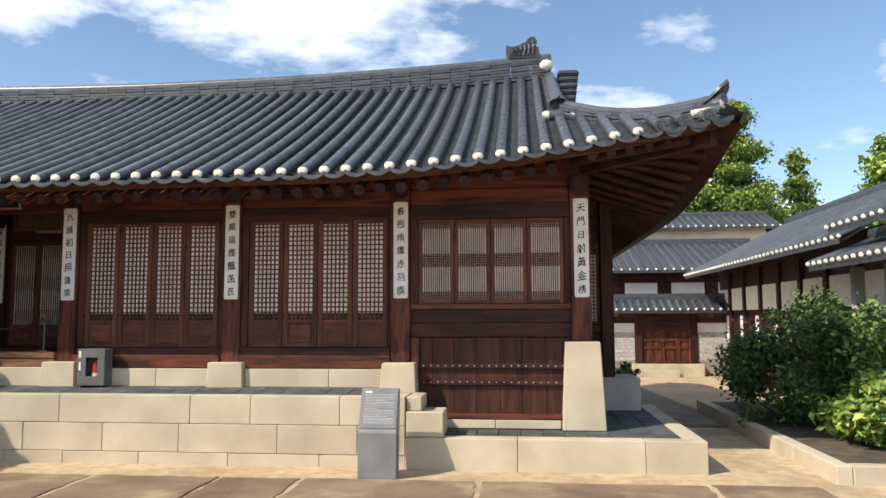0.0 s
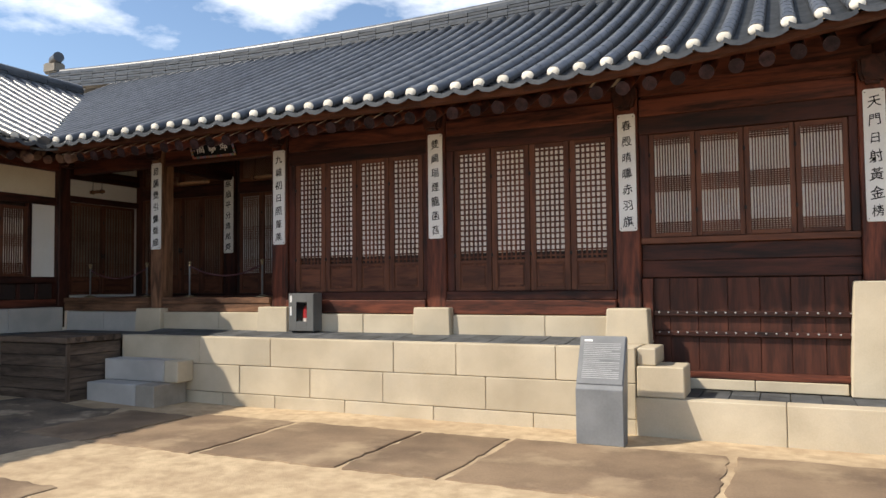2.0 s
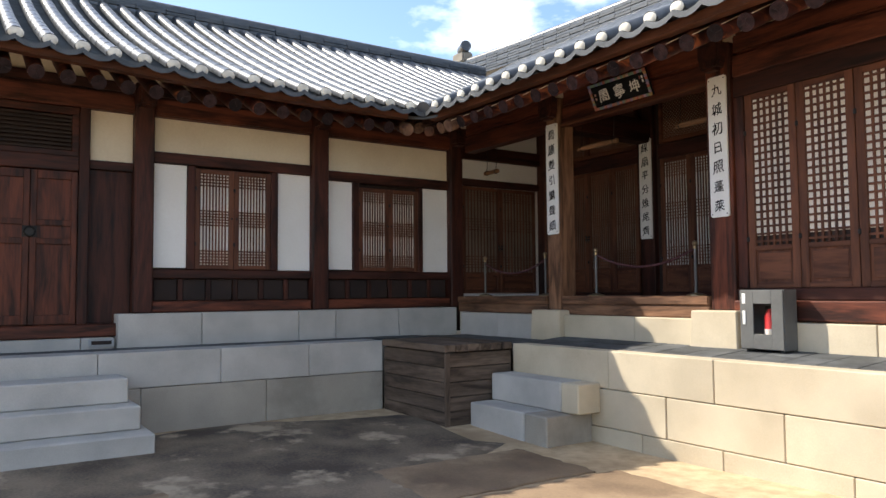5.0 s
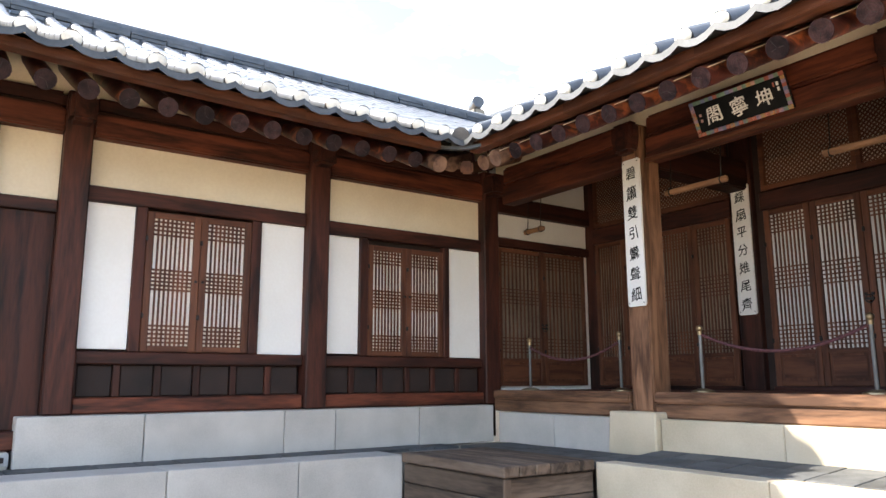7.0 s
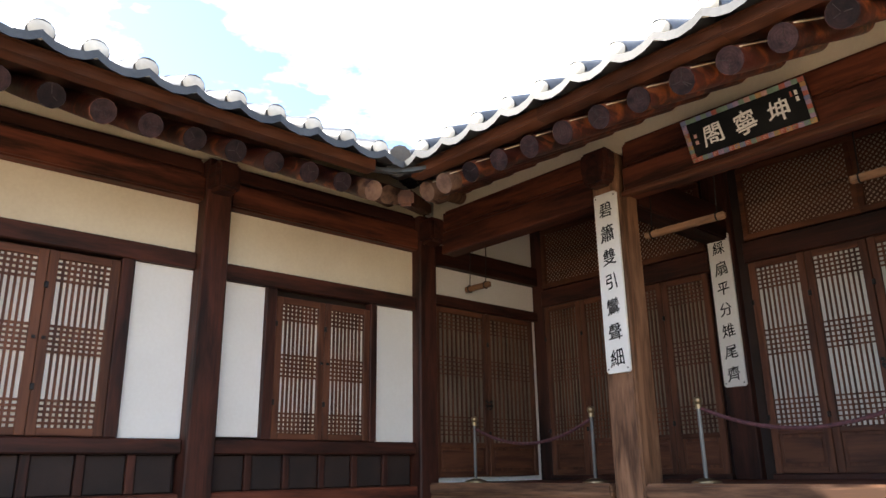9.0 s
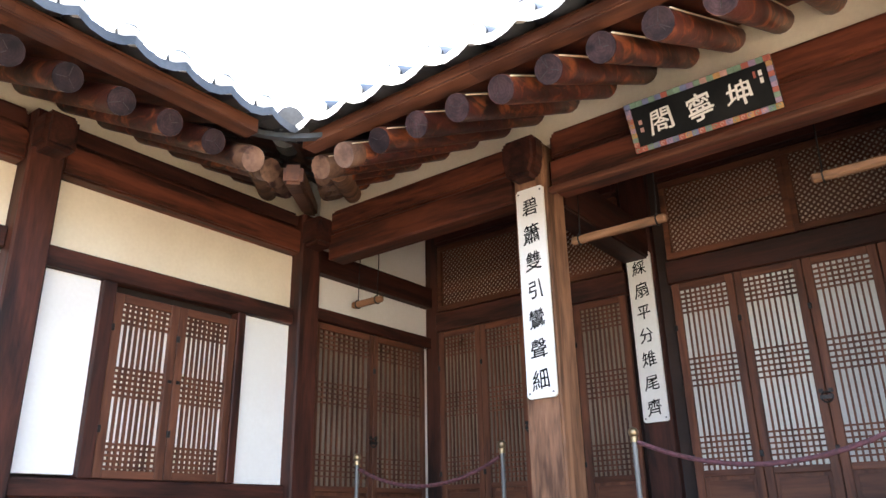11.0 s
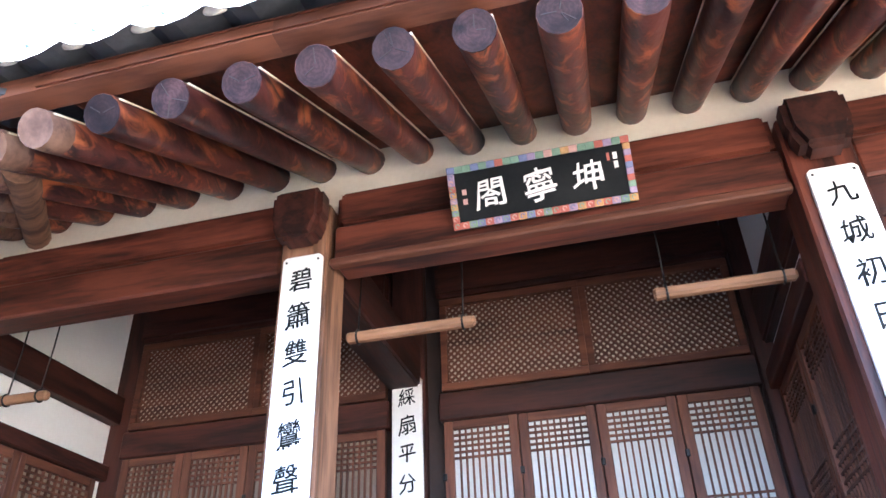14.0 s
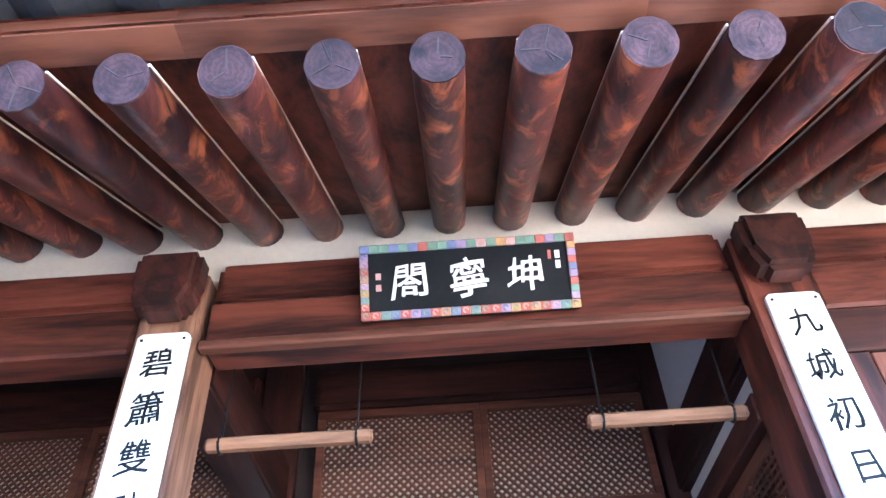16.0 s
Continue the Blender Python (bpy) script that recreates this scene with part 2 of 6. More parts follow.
class Geo:
    """Collects solid pieces of one mesh, in the coordinates of the map given."""

    def __init__(self, m=PLAIN):
        self.m, self.v, self.f = m, [], []

    def box(self, a0, a1, b0, b1, c0, c1):
        k = len(self.v)
        self.v += [self.m(a, b, c) for c in (c0, c1) for b in (b0, b1) for a in (a0, a1)]
        self.f += [tuple(k + i for i in q) for q in ((0, 2, 3, 1), (4, 5, 7, 6), (0, 1, 5, 4), (2, 6, 7, 3), (0, 4, 6, 2), (1, 3, 7, 5))]
        return self

    def prism(self, outline, b0, b1):
        """An outline in (a, c) pushed from b0 to b1."""
        k, n = len(self.v), len(outline)
        self.v += [self.m(a, b, c) for b in (b0, b1) for a, c in outline]
        self.f += [tuple(range(k, k + n)), tuple(range(k + 2 * n - 1, k + n - 1, -1))]
        self.f += [(k + i, k + (i + 1) % n, k + n + (i + 1) % n, k + n + i) for i in range(n)]
        return self

    def bar(self, p, q, w):
        """A square bar between two points."""
        p, q = Vector(p), Vector(q)
        d = (q - p).normalized()
        s = d.cross(Vector((0, 0, 1)) if abs(d.z) < 0.9 else Vector((1, 0, 0))).normalized() * w / 2
        u = d.cross(s).normalized() * w / 2
        k = len(self.v)
        self.v += [self.m(*(e + x * s + y * u)) for e in (p, q) for x, y in ((-1, -1), (1, -1), (1, 1), (-1, 1))]
        self.f += [(k, k + 1, k + 2, k + 3), (k + 7, k + 6, k + 5, k + 4)] + [(k + i, k + 4 + i, k + 4 + (i + 1) % 4, k + (i + 1) % 4) for i in range(4)]
        return self

    def tube(self, pts, r, n=10, caps=True):
        """A round bar through points; r is one radius or one for each point."""
        pts = [Vector(p) for p in pts]
        rs = r if isinstance(r, (list, tuple)) else [r] * len(pts)
        k = len(self.v)
        for i, p in enumerate(pts):
            d = (pts[min(i + 1, len(pts) - 1)] - pts[max(i - 1, 0)]).normalized()
            s = d.cross(Vector((0, 0, 1)) if abs(d.z) < 0.95 else Vector((1, 0, 0))).normalized()
            u = d.cross(s)
            for j in range(n):
                t = 2 * math.pi * j / n
                self.v.append(self.m(*(p + rs[i] * (math.cos(t) * s + math.sin(t) * u))))
        for i in range(len(pts) - 1):
            for j in range(n):
                a, b = k + i * n + j, k + i * n + (j + 1) % n
                self.f.append((a, b, b + n, a + n))
        if caps:
            self.f += [tuple(range(k + n - 1, k - 1, -1)), tuple(range(k + (len(pts) - 1) * n, k + len(pts) * n))]
        return self

    def ball(self, c, r, n=10, squash=(1, 1, 1), top=1.0, bottom=-1.0):
        rings = 6
        k = len(self.v)
        for i in range(rings + 1):
            h = bottom + (top - bottom) * i / rings
            w = math.sqrt(max(0, 1 - h * h)) + 0.001
            for j in range(n):
                t = 2 * math.pi * j / n
                self.v.append(self.m(c[0] + r * squash[0] * w * math.cos(t), c[1] + r * squash[1] * w * math.sin(t), c[2] + r * squash[2] * h))
        for i in range(rings):
            for j in range(n):
                a, b = k + i * n + j, k + i * n + (j + 1) % n
                self.f.append((a, b, b + n, a + n))
        self.f += [tuple(range(k + n - 1, k - 1, -1)), tuple(range(k + rings * n, k + (rings + 1) * n))]
        return self

    def done(self, name, mat, parent=None, label="", bevel=0.0, smooth=False, solid=True, **tags):
        me = bpy.data.meshes.new(name)
        me.from_pydata(self.v, [], self.f)
        if solid or bevel:
            bm = bmesh.new()
            bm.from_mesh(me)
            if solid:
                bmesh.ops.recalc_face_normals(bm, faces=bm.faces[:])
            if bevel:
                bmesh.ops.bevel(bm, geom=bm.edges[:], offset=bevel, segments=2 if bevel > 0.012 else 1, affect="EDGES", clamp_overlap=True)
            bm.to_mesh(me)
            bm.free()
        if smooth:
            me.shade_smooth()
            me.set_sharp_from_angle(angle=radians(40))
        for mm in mat if isinstance(mat, (list, tuple)) else [mat]:
            me.materials.append(mm)
        ob = new(name, me)
        if parent:
            under(ob, parent)
        return tagged(ob, label, **tags)


def under(ob, parent):
    """Makes ob, built in world coordinates, a part of parent."""
    ob.parent = parent
    at = parent.location.copy()
    if parent.parent:
        # the parent is itself a part built in world coordinates
        at = Vector((0, 0, 0))
    ob.matrix_parent_inverse = Matrix.Translation(-at)
    return ob


def slab(name, x0, x1, y0, y1, z0, z1, mat, parent=None, label="", bevel=0.006, **tags):
    return Geo().box(x0, x1, y0, y1, z0, z1).done(name, mat, parent, label, bevel, **tags)


def glyph(char, size, m, mat, parent, thick=0.002, name="character", squeeze=1.0, weight=0.006, brush=None):
    """One character as a mesh, centred at m's origin, facing m's +z."""
    c = bpy.data.curves.new(name, "FONT")
    c.body, c.size, c.align_x, c.align_y, c.extrude, c.offset, c.resolution_u = char, size, "CENTER", "CENTER", thick, size * weight, 2
    tmp = new("glyph_source", c)
    dg = bpy.context.evaluated_depsgraph_get()
    me = bpy.data.meshes.new_from_object(tmp.evaluated_get(dg))
    bpy.data.objects.remove(tmp)
    bpy.data.curves.remove(c)
    if len(me.vertices):
        co = np.array([v.co[:] for v in me.vertices])
        mid = (co.min(0) + co.max(0)) / 2
        me.transform(Matrix.Translation((-mid[0], -mid[1], 0)))
        if brush is not None:
            # written by hand: strokes rise to the right, swell and wander
            rnd = random.Random(brush)
            ox, sc, tilt, kx = rnd.uniform(0, 90), rnd.uniform(0.84, 1.0), rnd.uniform(0.08, 0.18), rnd.uniform(-0.10, 0.05)
            for v in me.vertices:
                x, y = v.co.x / size, v.co.y / size
                n1, n2 = noise.noise((x * 3 + ox, y * 3, 1.0)), noise.noise((x * 3 + ox, y * 3, 7.0))
                f1, f2 = noise.noise((x * 14 + ox, y * 14, 3.0)), noise.noise((x * 14 + ox, y * 14, 9.0))
                v.co.x = size * sc * (x * (1 - 0.25 * y) + kx * y + 0.035 * n1 + 0.007 * f1)
                v.co.y = size * sc * (y + tilt * x - 0.10 * x * x + 0.035 * n2 + 0.007 * f2)
        me.transform(m @ Matrix.Diagonal((squeeze, 1, 1, 1)))
    me.materials.clear()
    me.materials.append(mat)
    ob = new(name, me)
    return under(ob, parent)


# ---- ground ----
def ground_z(x, y):
    s = min(1, max(0, (-7.2 - x) / 2.6))
    f = min(1, max(0, (y - 13) / 14))
    return 0.07 * s * s * (3 - 2 * s) - 0.42 * f * f * (3 - 2 * f)


def build_ground():
    g = Geo()
    xs = [-1500, -200, -60] + [-30 + 0.75 * i for i in range(70)] + [40, 90, 250, 1500]
    ys = [-1500, -200, -60] + [-20 + 0.75 * i for i in range(76)] + [60, 120, 300, 1500]
    for y in ys:
        for x in xs:
            g.v.append((x, y, ground_z(x, y) - 0.003 + 0.012 * noise.noise((x * 0.7, y * 0.7, 0))))
    w = len(xs)
    g.f = [(j * w + i, j * w + i + 1, (j + 1) * w + i + 1, (j + 1) * w + i) for j in range(len(ys) - 1) for i in range(w - 1)]
    g.done("ground", SAND, solid=False, smooth=True, label="sandy packed earth of the courtyard", category="ground", kind="structure")


build_ground()
g = Geo()
for k in range(20):
    y = 13.4 + 0.72 * k
    for x in (2.18, 2.6, 3.05, 3.44 + 0.02 * k):
        g.v.append((x + 0.03 * math.sin(y * 2), y, ground_z(x, y) + 0.014))
g.f = [(4 * k + i, 4 * k + i + 1, 4 * k + 5 + i, 4 * k + 4 + i) for k in range(19) for i in range(3)]
g.done("path", material("grey_path", (0.16, 0.13, 0.10), (0.27, 0.22, 0.165), 0.9, 3, bump=0.5, stain=(0.36, 0.28, 0.18), stain_scale=0.9), solid=False, label="grey-brown trodden path beside the hall", category="path", kind="structure")


def court_mat(x0, x1, y0, y1, seed):
    """A large brown mat, with a wandering edge and a slightly raised skin."""
    rnd = random.Random(seed)
    n = 14
    me = Geo()
    edge = [(x0 + (x1 - x0) * i / n, y0) for i in range(n)] + [(x1, y0 + (y1 - y0) * i / n) for i in range(n)] + \
           [(x1 - (x1 - x0) * i / n, y1) for i in range(n)] + [(x0, y1 - (y1 - y0) * i / n) for i in range(n)]
    edge = [(x + rnd.uniform(-0.022, 0.022), y + rnd.uniform(-0.022, 0.022)) for x, y in edge]
    cx, cy, k = (x0 + x1) / 2, (y0 + y1) / 2, len(edge)
    for f, h in ((1.0, -0.008), (0.992, 0.007), (0.96, 0.011), (0.5, 0.012)):
        me.v += [(cx + (x - cx) * f, cy + (y - cy) * f, ground_z(cx + (x - cx) * f, y) + h) for x, y in edge]
    me.f = [(r * k + i, r * k + (i + 1) % k, (r + 1) * k + (i + 1) % k, (r + 1) * k + i) for r in range(3) for i in range(k)] + [tuple(range(3 * k, 4 * k))]
    me.done("courtyard_mat", MAT, label="large brown weathered ground mat with sandy seams", category="ground mat", group="mats of the courtyard", solid=False)


for i, (x0, x1, y0, y1) in enumerate([
        (-0.52, 2.0, 7.1, 8.80), (-2.58, -0.57, 7.1, 8.80), (-3.58, -2.64, 7.1, 8.76), (-5.12, -3.64, 7.1, 8.76), (-6.55, -5.19, 7.05, 8.74),
        (-7.62, -6.62, 7.05, 8.60), (-6.58, -5.28, 3.9, 5.76), (-7.9, -6.64, 3.8, 5.55), (-6.5, -5.3, 1.9, 3.84), (-0.5, 1.5, 5.3, 7.0), (2.06, 3.2, 7.1, 8.85)]):
    court_mat(x0, x1, y0, y1, i)


def damp_patch(cx, cy, rx, ry, seed):
    g, n = Geo(), 48
    for f, h in ((1.0, 0.0), (0.93, 0.006), (0.5, 0.008)):
        for i in range(n):
            a = 2 * math.pi * i / n
            q = f * (1 + 0.28 * noise.noise((math.cos(a) * 1.8 + seed, math.sin(a) * 1.8, 0)) + 0.1 * noise.noise((math.cos(a) * 6, math.sin(a) * 6, seed)))
            x, y = cx + rx * q * math.cos(a), cy + ry * q * math.sin(a)
            g.v.append((x, y, ground_z(x, y) + h))
    g.f = [(r * n + i, r * n + (i + 1) % n, (r + 1) * n + (i + 1) % n, (r + 1) * n + i) for r in range(2) for i in range(n)] + [tuple(range(2 * n, 3 * n))]
    g.done("ground_damp_patch", WET, solid=False, label="dark damp stained earth in the shaded corner", category="ground", kind="structure")


damp_patch(-8.35, 5.9, 1.75, 2.75, 1)


# ---- stone platforms ----
def course(parent, m, cuts, z0, z1, depth, mat, seed):
    """One course of dressed blocks with open joints, each a piece of its own."""
    rnd = random.Random(seed)
    for a0, a1 in zip(cuts, cuts[1:]):
        o = rnd.uniform(-0.003, 0.003)
        Geo(m).box(a0 + 0.003, a1 - 0.003, -depth, o, z0 + 0.003, z1 - 0.003).done("stone_block", mat, parent, bevel=0.007)


main_platform = thing("platform_main", (-5, 9.6, 0), "raised terrace of pale dressed granite before the hall", "terrace", kind="structure")
front = along_x(9.445)
course(main_platform, front, [-8.75, -7.3, -6.12, -4.32, -3.51, -2.34, -1.5], 0.52, 0.885, 0.5, STONE, 1)
course(main_platform, front, [-8.75, -7.75, -6.62, -5.51, -4.465, -3.15, -2.11, -1.5], 0.155, 0.52, 0.5, STONE, 2)
course(main_platform, front, [-8.75, -8.0, -6.9, -6.05, -5.0, -3.8, -2.6, -1.5], -0.05, 0.155, 0.5, STONE, 3)
slab("core", -10.9, -1.9, 9.9, 14, -0.05, 0.86, OLDSTONE, main_platform)
slab("core", -1.98, -1.52, 9.94, 10.3, -0.05, 0.86, STONE, main_platform)


def pavers(parent, x0, x1, y0, y1, z, sx, sy, seed, rise=0.0):
    """Clay paving squares; rise lifts the paving evenly from y0 to y1."""
    rnd = random.Random(seed)
    nx, ny = max(1, round((x1 - x0) / sx)), max(1, round((y1 - y0) / sy))
    dx, dy = (x1 - x0) / nx, (y1 - y0) / ny
    for i in range(nx):
        for j in range(ny):
            e = rnd.uniform(-0.002, 0.002)
            g = Geo(lambda a, b, c: (a, b, c + e + rise * (b - y0) / (y1 - y0)))
            g.box(x0 + i * dx + 0.004, x0 + (i + 1) * dx - 0.004, y0 + j * dy + 0.004, y0 + (j + 1) * dy - 0.004, z - 0.05, z)
            g.done("paver", PAVER, parent, bevel=0.004)


low_platform = thing("platform_low", (0.4, 9.6, 0), "low granite terrace edge paved with dark clay tiles", "terrace", kind="structure")
course(low_platform, along_x(9.42), [-1.5, -0.1, 1.44, 2.17], -0.05, 0.385, 0.24, STONE, 4)
course(low_platform, faces_east(2.17), [9.665, 11.0, 12.2, 13.3], -0.3, 0.385, 0.24, STONE, 5)
slab("core", -1.5, 1.92, 9.67, 13.3, -0.3, 0.33, OLDSTONE, low_platform)
pavers(low_platform, -1.48, 1.92, 9.67, 10.25, 0.38, 0.29, 0.29, 3)
pavers(low_platform, 1.05, 1.92, 10.26, 13.28, 0.38, 0.29, 0.29, 4)

west_platform = thing("platform_west", (-10.4, 5, 0), "raised granite terrace before the side wing", "terrace", kind="structure")
wf = faces_east(-10.12)
course(west_platform, wf, [-3.0, -1.4, 0.2, 1.9, 3.1, 4.55, 5.4, 6.6, 7.6, 8.55], 0.52, 0.885, 0.4, STONE_GREY, 6)
course(west_platform, wf, [-3.0, -1.0, 0.9, 2.5, 3.9, 5.8, 7.1, 8.55], 0.0, 0.52, 0.4, STONE_WORN, 7)
slab("core", -12, -10.53, -3, 9.9, -0.05, 0.86, OLDSTONE, west_platform)
pavers(main_platform, -8.7, -1.98, 9.62, 10.18, 0.889, 0.3, 0.28, 5, 0.045)
pavers(main_platform, -10.55, -8.7, 9.46, 10.08, 0.884, 0.3, 0.3, 6)
pavers(west_platform, -10.85, -10.53, 3.0, 9.45, 0.884, 0.3, 0.3, 7)


def plank_box():
    t = thing("wooden_plank_box", (-9.4, 9.0, 0), "weathered grey plank casing filling the terrace corner", "plank casing")
    x0, x1, y0, y1 = -10.115, -8.77, 8.56, 9.44
    slab("body", x0, x1 - 0.03, y0 + 0.03, y1, 0.0, 0.82, VOID, t)
    for i in range(5):
        z = 0.04 + i * 0.155
        slab("side_plank", x0, x1, y0, y0 + 0.03, z, z + 0.148, GREYWOOD["x"], t, bevel=0.006)
        slab("side_plank", x1 - 0.03, x1, y0 + 0.032, y1, z, z + 0.148, GREYWOOD["y"], t, bevel=0.006)
    slab("corner_post", x1 - 0.01, x1 + 0.015, y0 - 0.015, y0 + 0.05, 0.02, 0.815, GREYWOOD["z"], t)
    for i in range(6):
        y = y0 - 0.03 + i * 0.152
        slab("top_plank", x0, x1 + 0.03, y, y + 0.145, 0.822, 0.90, GREYWOOD["x"], t, bevel=0.01)


plank_box()


def steps(x_name, blocks, label):
    t = thing("stone_steps", (blocks[0][0], blocks[0][2], 0), label, "steps")
    for b in blocks:
        slab("step_block", *b[:6], b[6], t, bevel=0.012)


steps("main", [(-8.74, -7.853, 8.85, 9.44, -0.03, 0.285, STONE_GREY), (-7.847, -7.52, 8.855, 9.44, -0.03, 0.282, STONE_WORN),
               (-8.74, -7.643, 9.14, 9.44, 0.288, 0.575, STONE_GREY), (-7.637, -7.40, 9.143, 9.44, 0.288, 0.573, STONE)], "two-tread block steps of grey granite against the terrace")
steps("west", [(-10.11, -9.12, 4.15, 5.73, -0.03, 0.235, STONE_GREY), (-10.11, -9.40, 4.18, 5.66, 0.238, 0.45, STONE_GREY),
               (-10.11, -9.66, 4.2, 5.6, 0.453, 0.68, STONE_GREY)], "three-tread granite steps up to the side wing")
steps("end", [(-1.49, -1.02, 9.45, 9.95, 0.386, 0.70, STONE), (-1.49, -1.30, 9.5, 10.05, 0.703, 0.88, STONE)], "pale granite blocks stepping down to the low terrace")


# ---- columns, base stones, beams ----
COLS = [-8.945, -6.60, -4.135, -1.70, 0.775]
CY = 10.395


def tapered(name, x0, x1, y0, y1, z0, z1, out, mat, label, parent=None, bevel=0.012, **tags):
    g = Geo()
    g.v = [(x0 - out, y0 - out, z0), (x1 + out, y0 - out, z0), (x1 + out, y1, z0), (x0 - out, y1, z0), (x0, y0, z1), (x1, y0, z1), (x1, y1, z1), (x0, y1, z1)]
    g.f = [(0, 3, 2, 1), (4, 5, 6, 7), (0, 1, 5, 4), (1, 2, 6, 5), (2, 3, 7, 6), (3, 0, 4, 7)]
    return g.done(name, mat, parent, label, bevel, **tags)


for i, x in enumerate(COLS):
    c = thing("column", (x, CY, 1.2), "square dark-stained timber column on a granite base", "column", "columns of the hall front")
    foot = (1.236, 1.262, 1.262, 1.262, 1.545)[i]
    if i == 0:
        slab("shaft", x - 0.12, x + 0.12, CY - 0.135, CY + 0.105, foot, 3.80, WORN["z"], c, "worn brown shaft", bevel=0.014)
    else:
        slab("shaft", x - 0.135, x + 0.135, CY - 0.135, CY + 0.135, foot, 3.80, REDWOOD["z"], c, bevel=0.012)
    Geo(along_x(0)).prism([(x - 0.09, 3.53), (x + 0.09, 3.53), (x + 0.13, 3.64), (x + 0.13, 3.815), (x - 0.13, 3.815), (x - 0.13, 3.64)], -(CY - 0.136), -(CY - 0.27)).done("bracket_end", WOOD["y"], c, "weathered projecting bracket end", 0.03)
    if i == 4:
        tapered("column_base_stone", x - 0.23, x + 0.235, 10.19, 10.7, 0.383, 1.548, 0.055, STONE, "tall tapered granite pillar under a timber column", category="base stone", group="column base stones")
    elif i == 3:
        tapered("column_base_stone", -1.92, -1.47, 10.06, 10.6, 0.866, 1.265, 0.02, STONE, "squared granite base stone at the terrace end", category="base stone", group="column base stones")
    else:
        tapered("column_base_stone", x - 0.25, x + 0.25, 10.10, 10.6, 0.866, 1.265 if i else 1.235, 0.015, STONE, "squared granite base stone under a timber column", category="base stone", group="column base stones")

sill_stones = thing("wall_base", (-5, 10.2, 0.9), "low course of granite sill stones under the hall", "sill stones", kind="structure")
course(sill_stones, along_x(10.15), [-10.8, -9.95, -9.215], 0.866, 1.18, 0.4, STONE_GREY, 8)
course(sill_stones, along_x(10.15), [-8.68, -7.6, -6.87], 0.866, 1.185, 0.4, STONE, 8)
course(sill_stones, along_x(10.17), [-6.33, -5.17, -4.40], 0.866, 1.175, 0.4, STONE, 9)
course(sill_stones, along_x(10.17), [-3.87, -2.675, -1.94], 0.866, 1.175, 0.4, STONE, 10)
course(sill_stones, along_x(10.27), [-1.25, -0.4, 0.48], 0.382, 0.50, 0.3, STONE, 11)
course(sill_stones, faces_east(-10.86), [5.70, 6.6, 7.78, 8.28, 9.2, 10.14], 0.866, 1.25, 0.35, STONE_GREY, 12)
course(sill_stones, faces_east(-10.93), [3.0, 4.3, 5.35, 5.68], 0.866, 1.0, 0.35, STONE_GREY, 13)

frame_main = thing("wall_north", (-5, 10.5, 1.2), "timber frame and plank walls of the dark wooden hall", "wall", kind="structure")
for a, b in zip([-10.99] + COLS, COLS):
    slab("lintel_beam", a + 0.14, b - 0.14, 10.29, 10.47, 3.45, 3.66, REDWOOD["x"], frame_main, bevel=0.012)
    slab("purlin_beam", a + 0.14, b - 0.14, 10.295, 10.5, 3.662, 3.875, REDWOOD["x"], frame_main, bevel=0.03)
slab("lintel_lip", -8.82, -6.74, 10.275, 10.33, 3.435, 3.475, FRAME["x"], frame_main, bevel=0.008)
slab("plaster_infill", -11.0, -1.7, 10.33, 10.40, 3.802, 4.20, PLASTER_WARM, frame_main, bevel=0)
slab("upper_boarding", -1.69, 0.9, 10.33, 10.40, 3.802, 4.35, REDWOOD["x"], frame_main, bevel=0)
slab("inner_beam", -9.05, -8.83, 10.51, 11.9, 3.42, 3.72, WOOD["y"], frame_main, bevel=0.015)
slab("inner_beam", -6.71, -6.5, 10.54, 11.9, 3.42, 3.72, WOOD["y"], frame_main, bevel=0.015)
# wooden porch floor
for x0, x1 in ((-11.0, -9.08), (-8.81, -6.75)):
    slab("floor_edge_beam", x0, x1, 10.24, 10.40, 1.305, 1.40, WORN["x"], frame_main, "worn floor edge beam", bevel=0.015)
    slab("floor_under_beam", x0, x1, 10.255, 10.40, 1.182, 1.3045, WORN["x"], frame_main, bevel=0.012)
for i in range(16):
    slab("floor_board", -11.1 + i * 0.285, -10.82 + i * 0.285, 10.54 if i == 7 else 10.402, 11.88, 1.34, 1.395, REDWOOD["y"], frame_main, bevel=0.004)


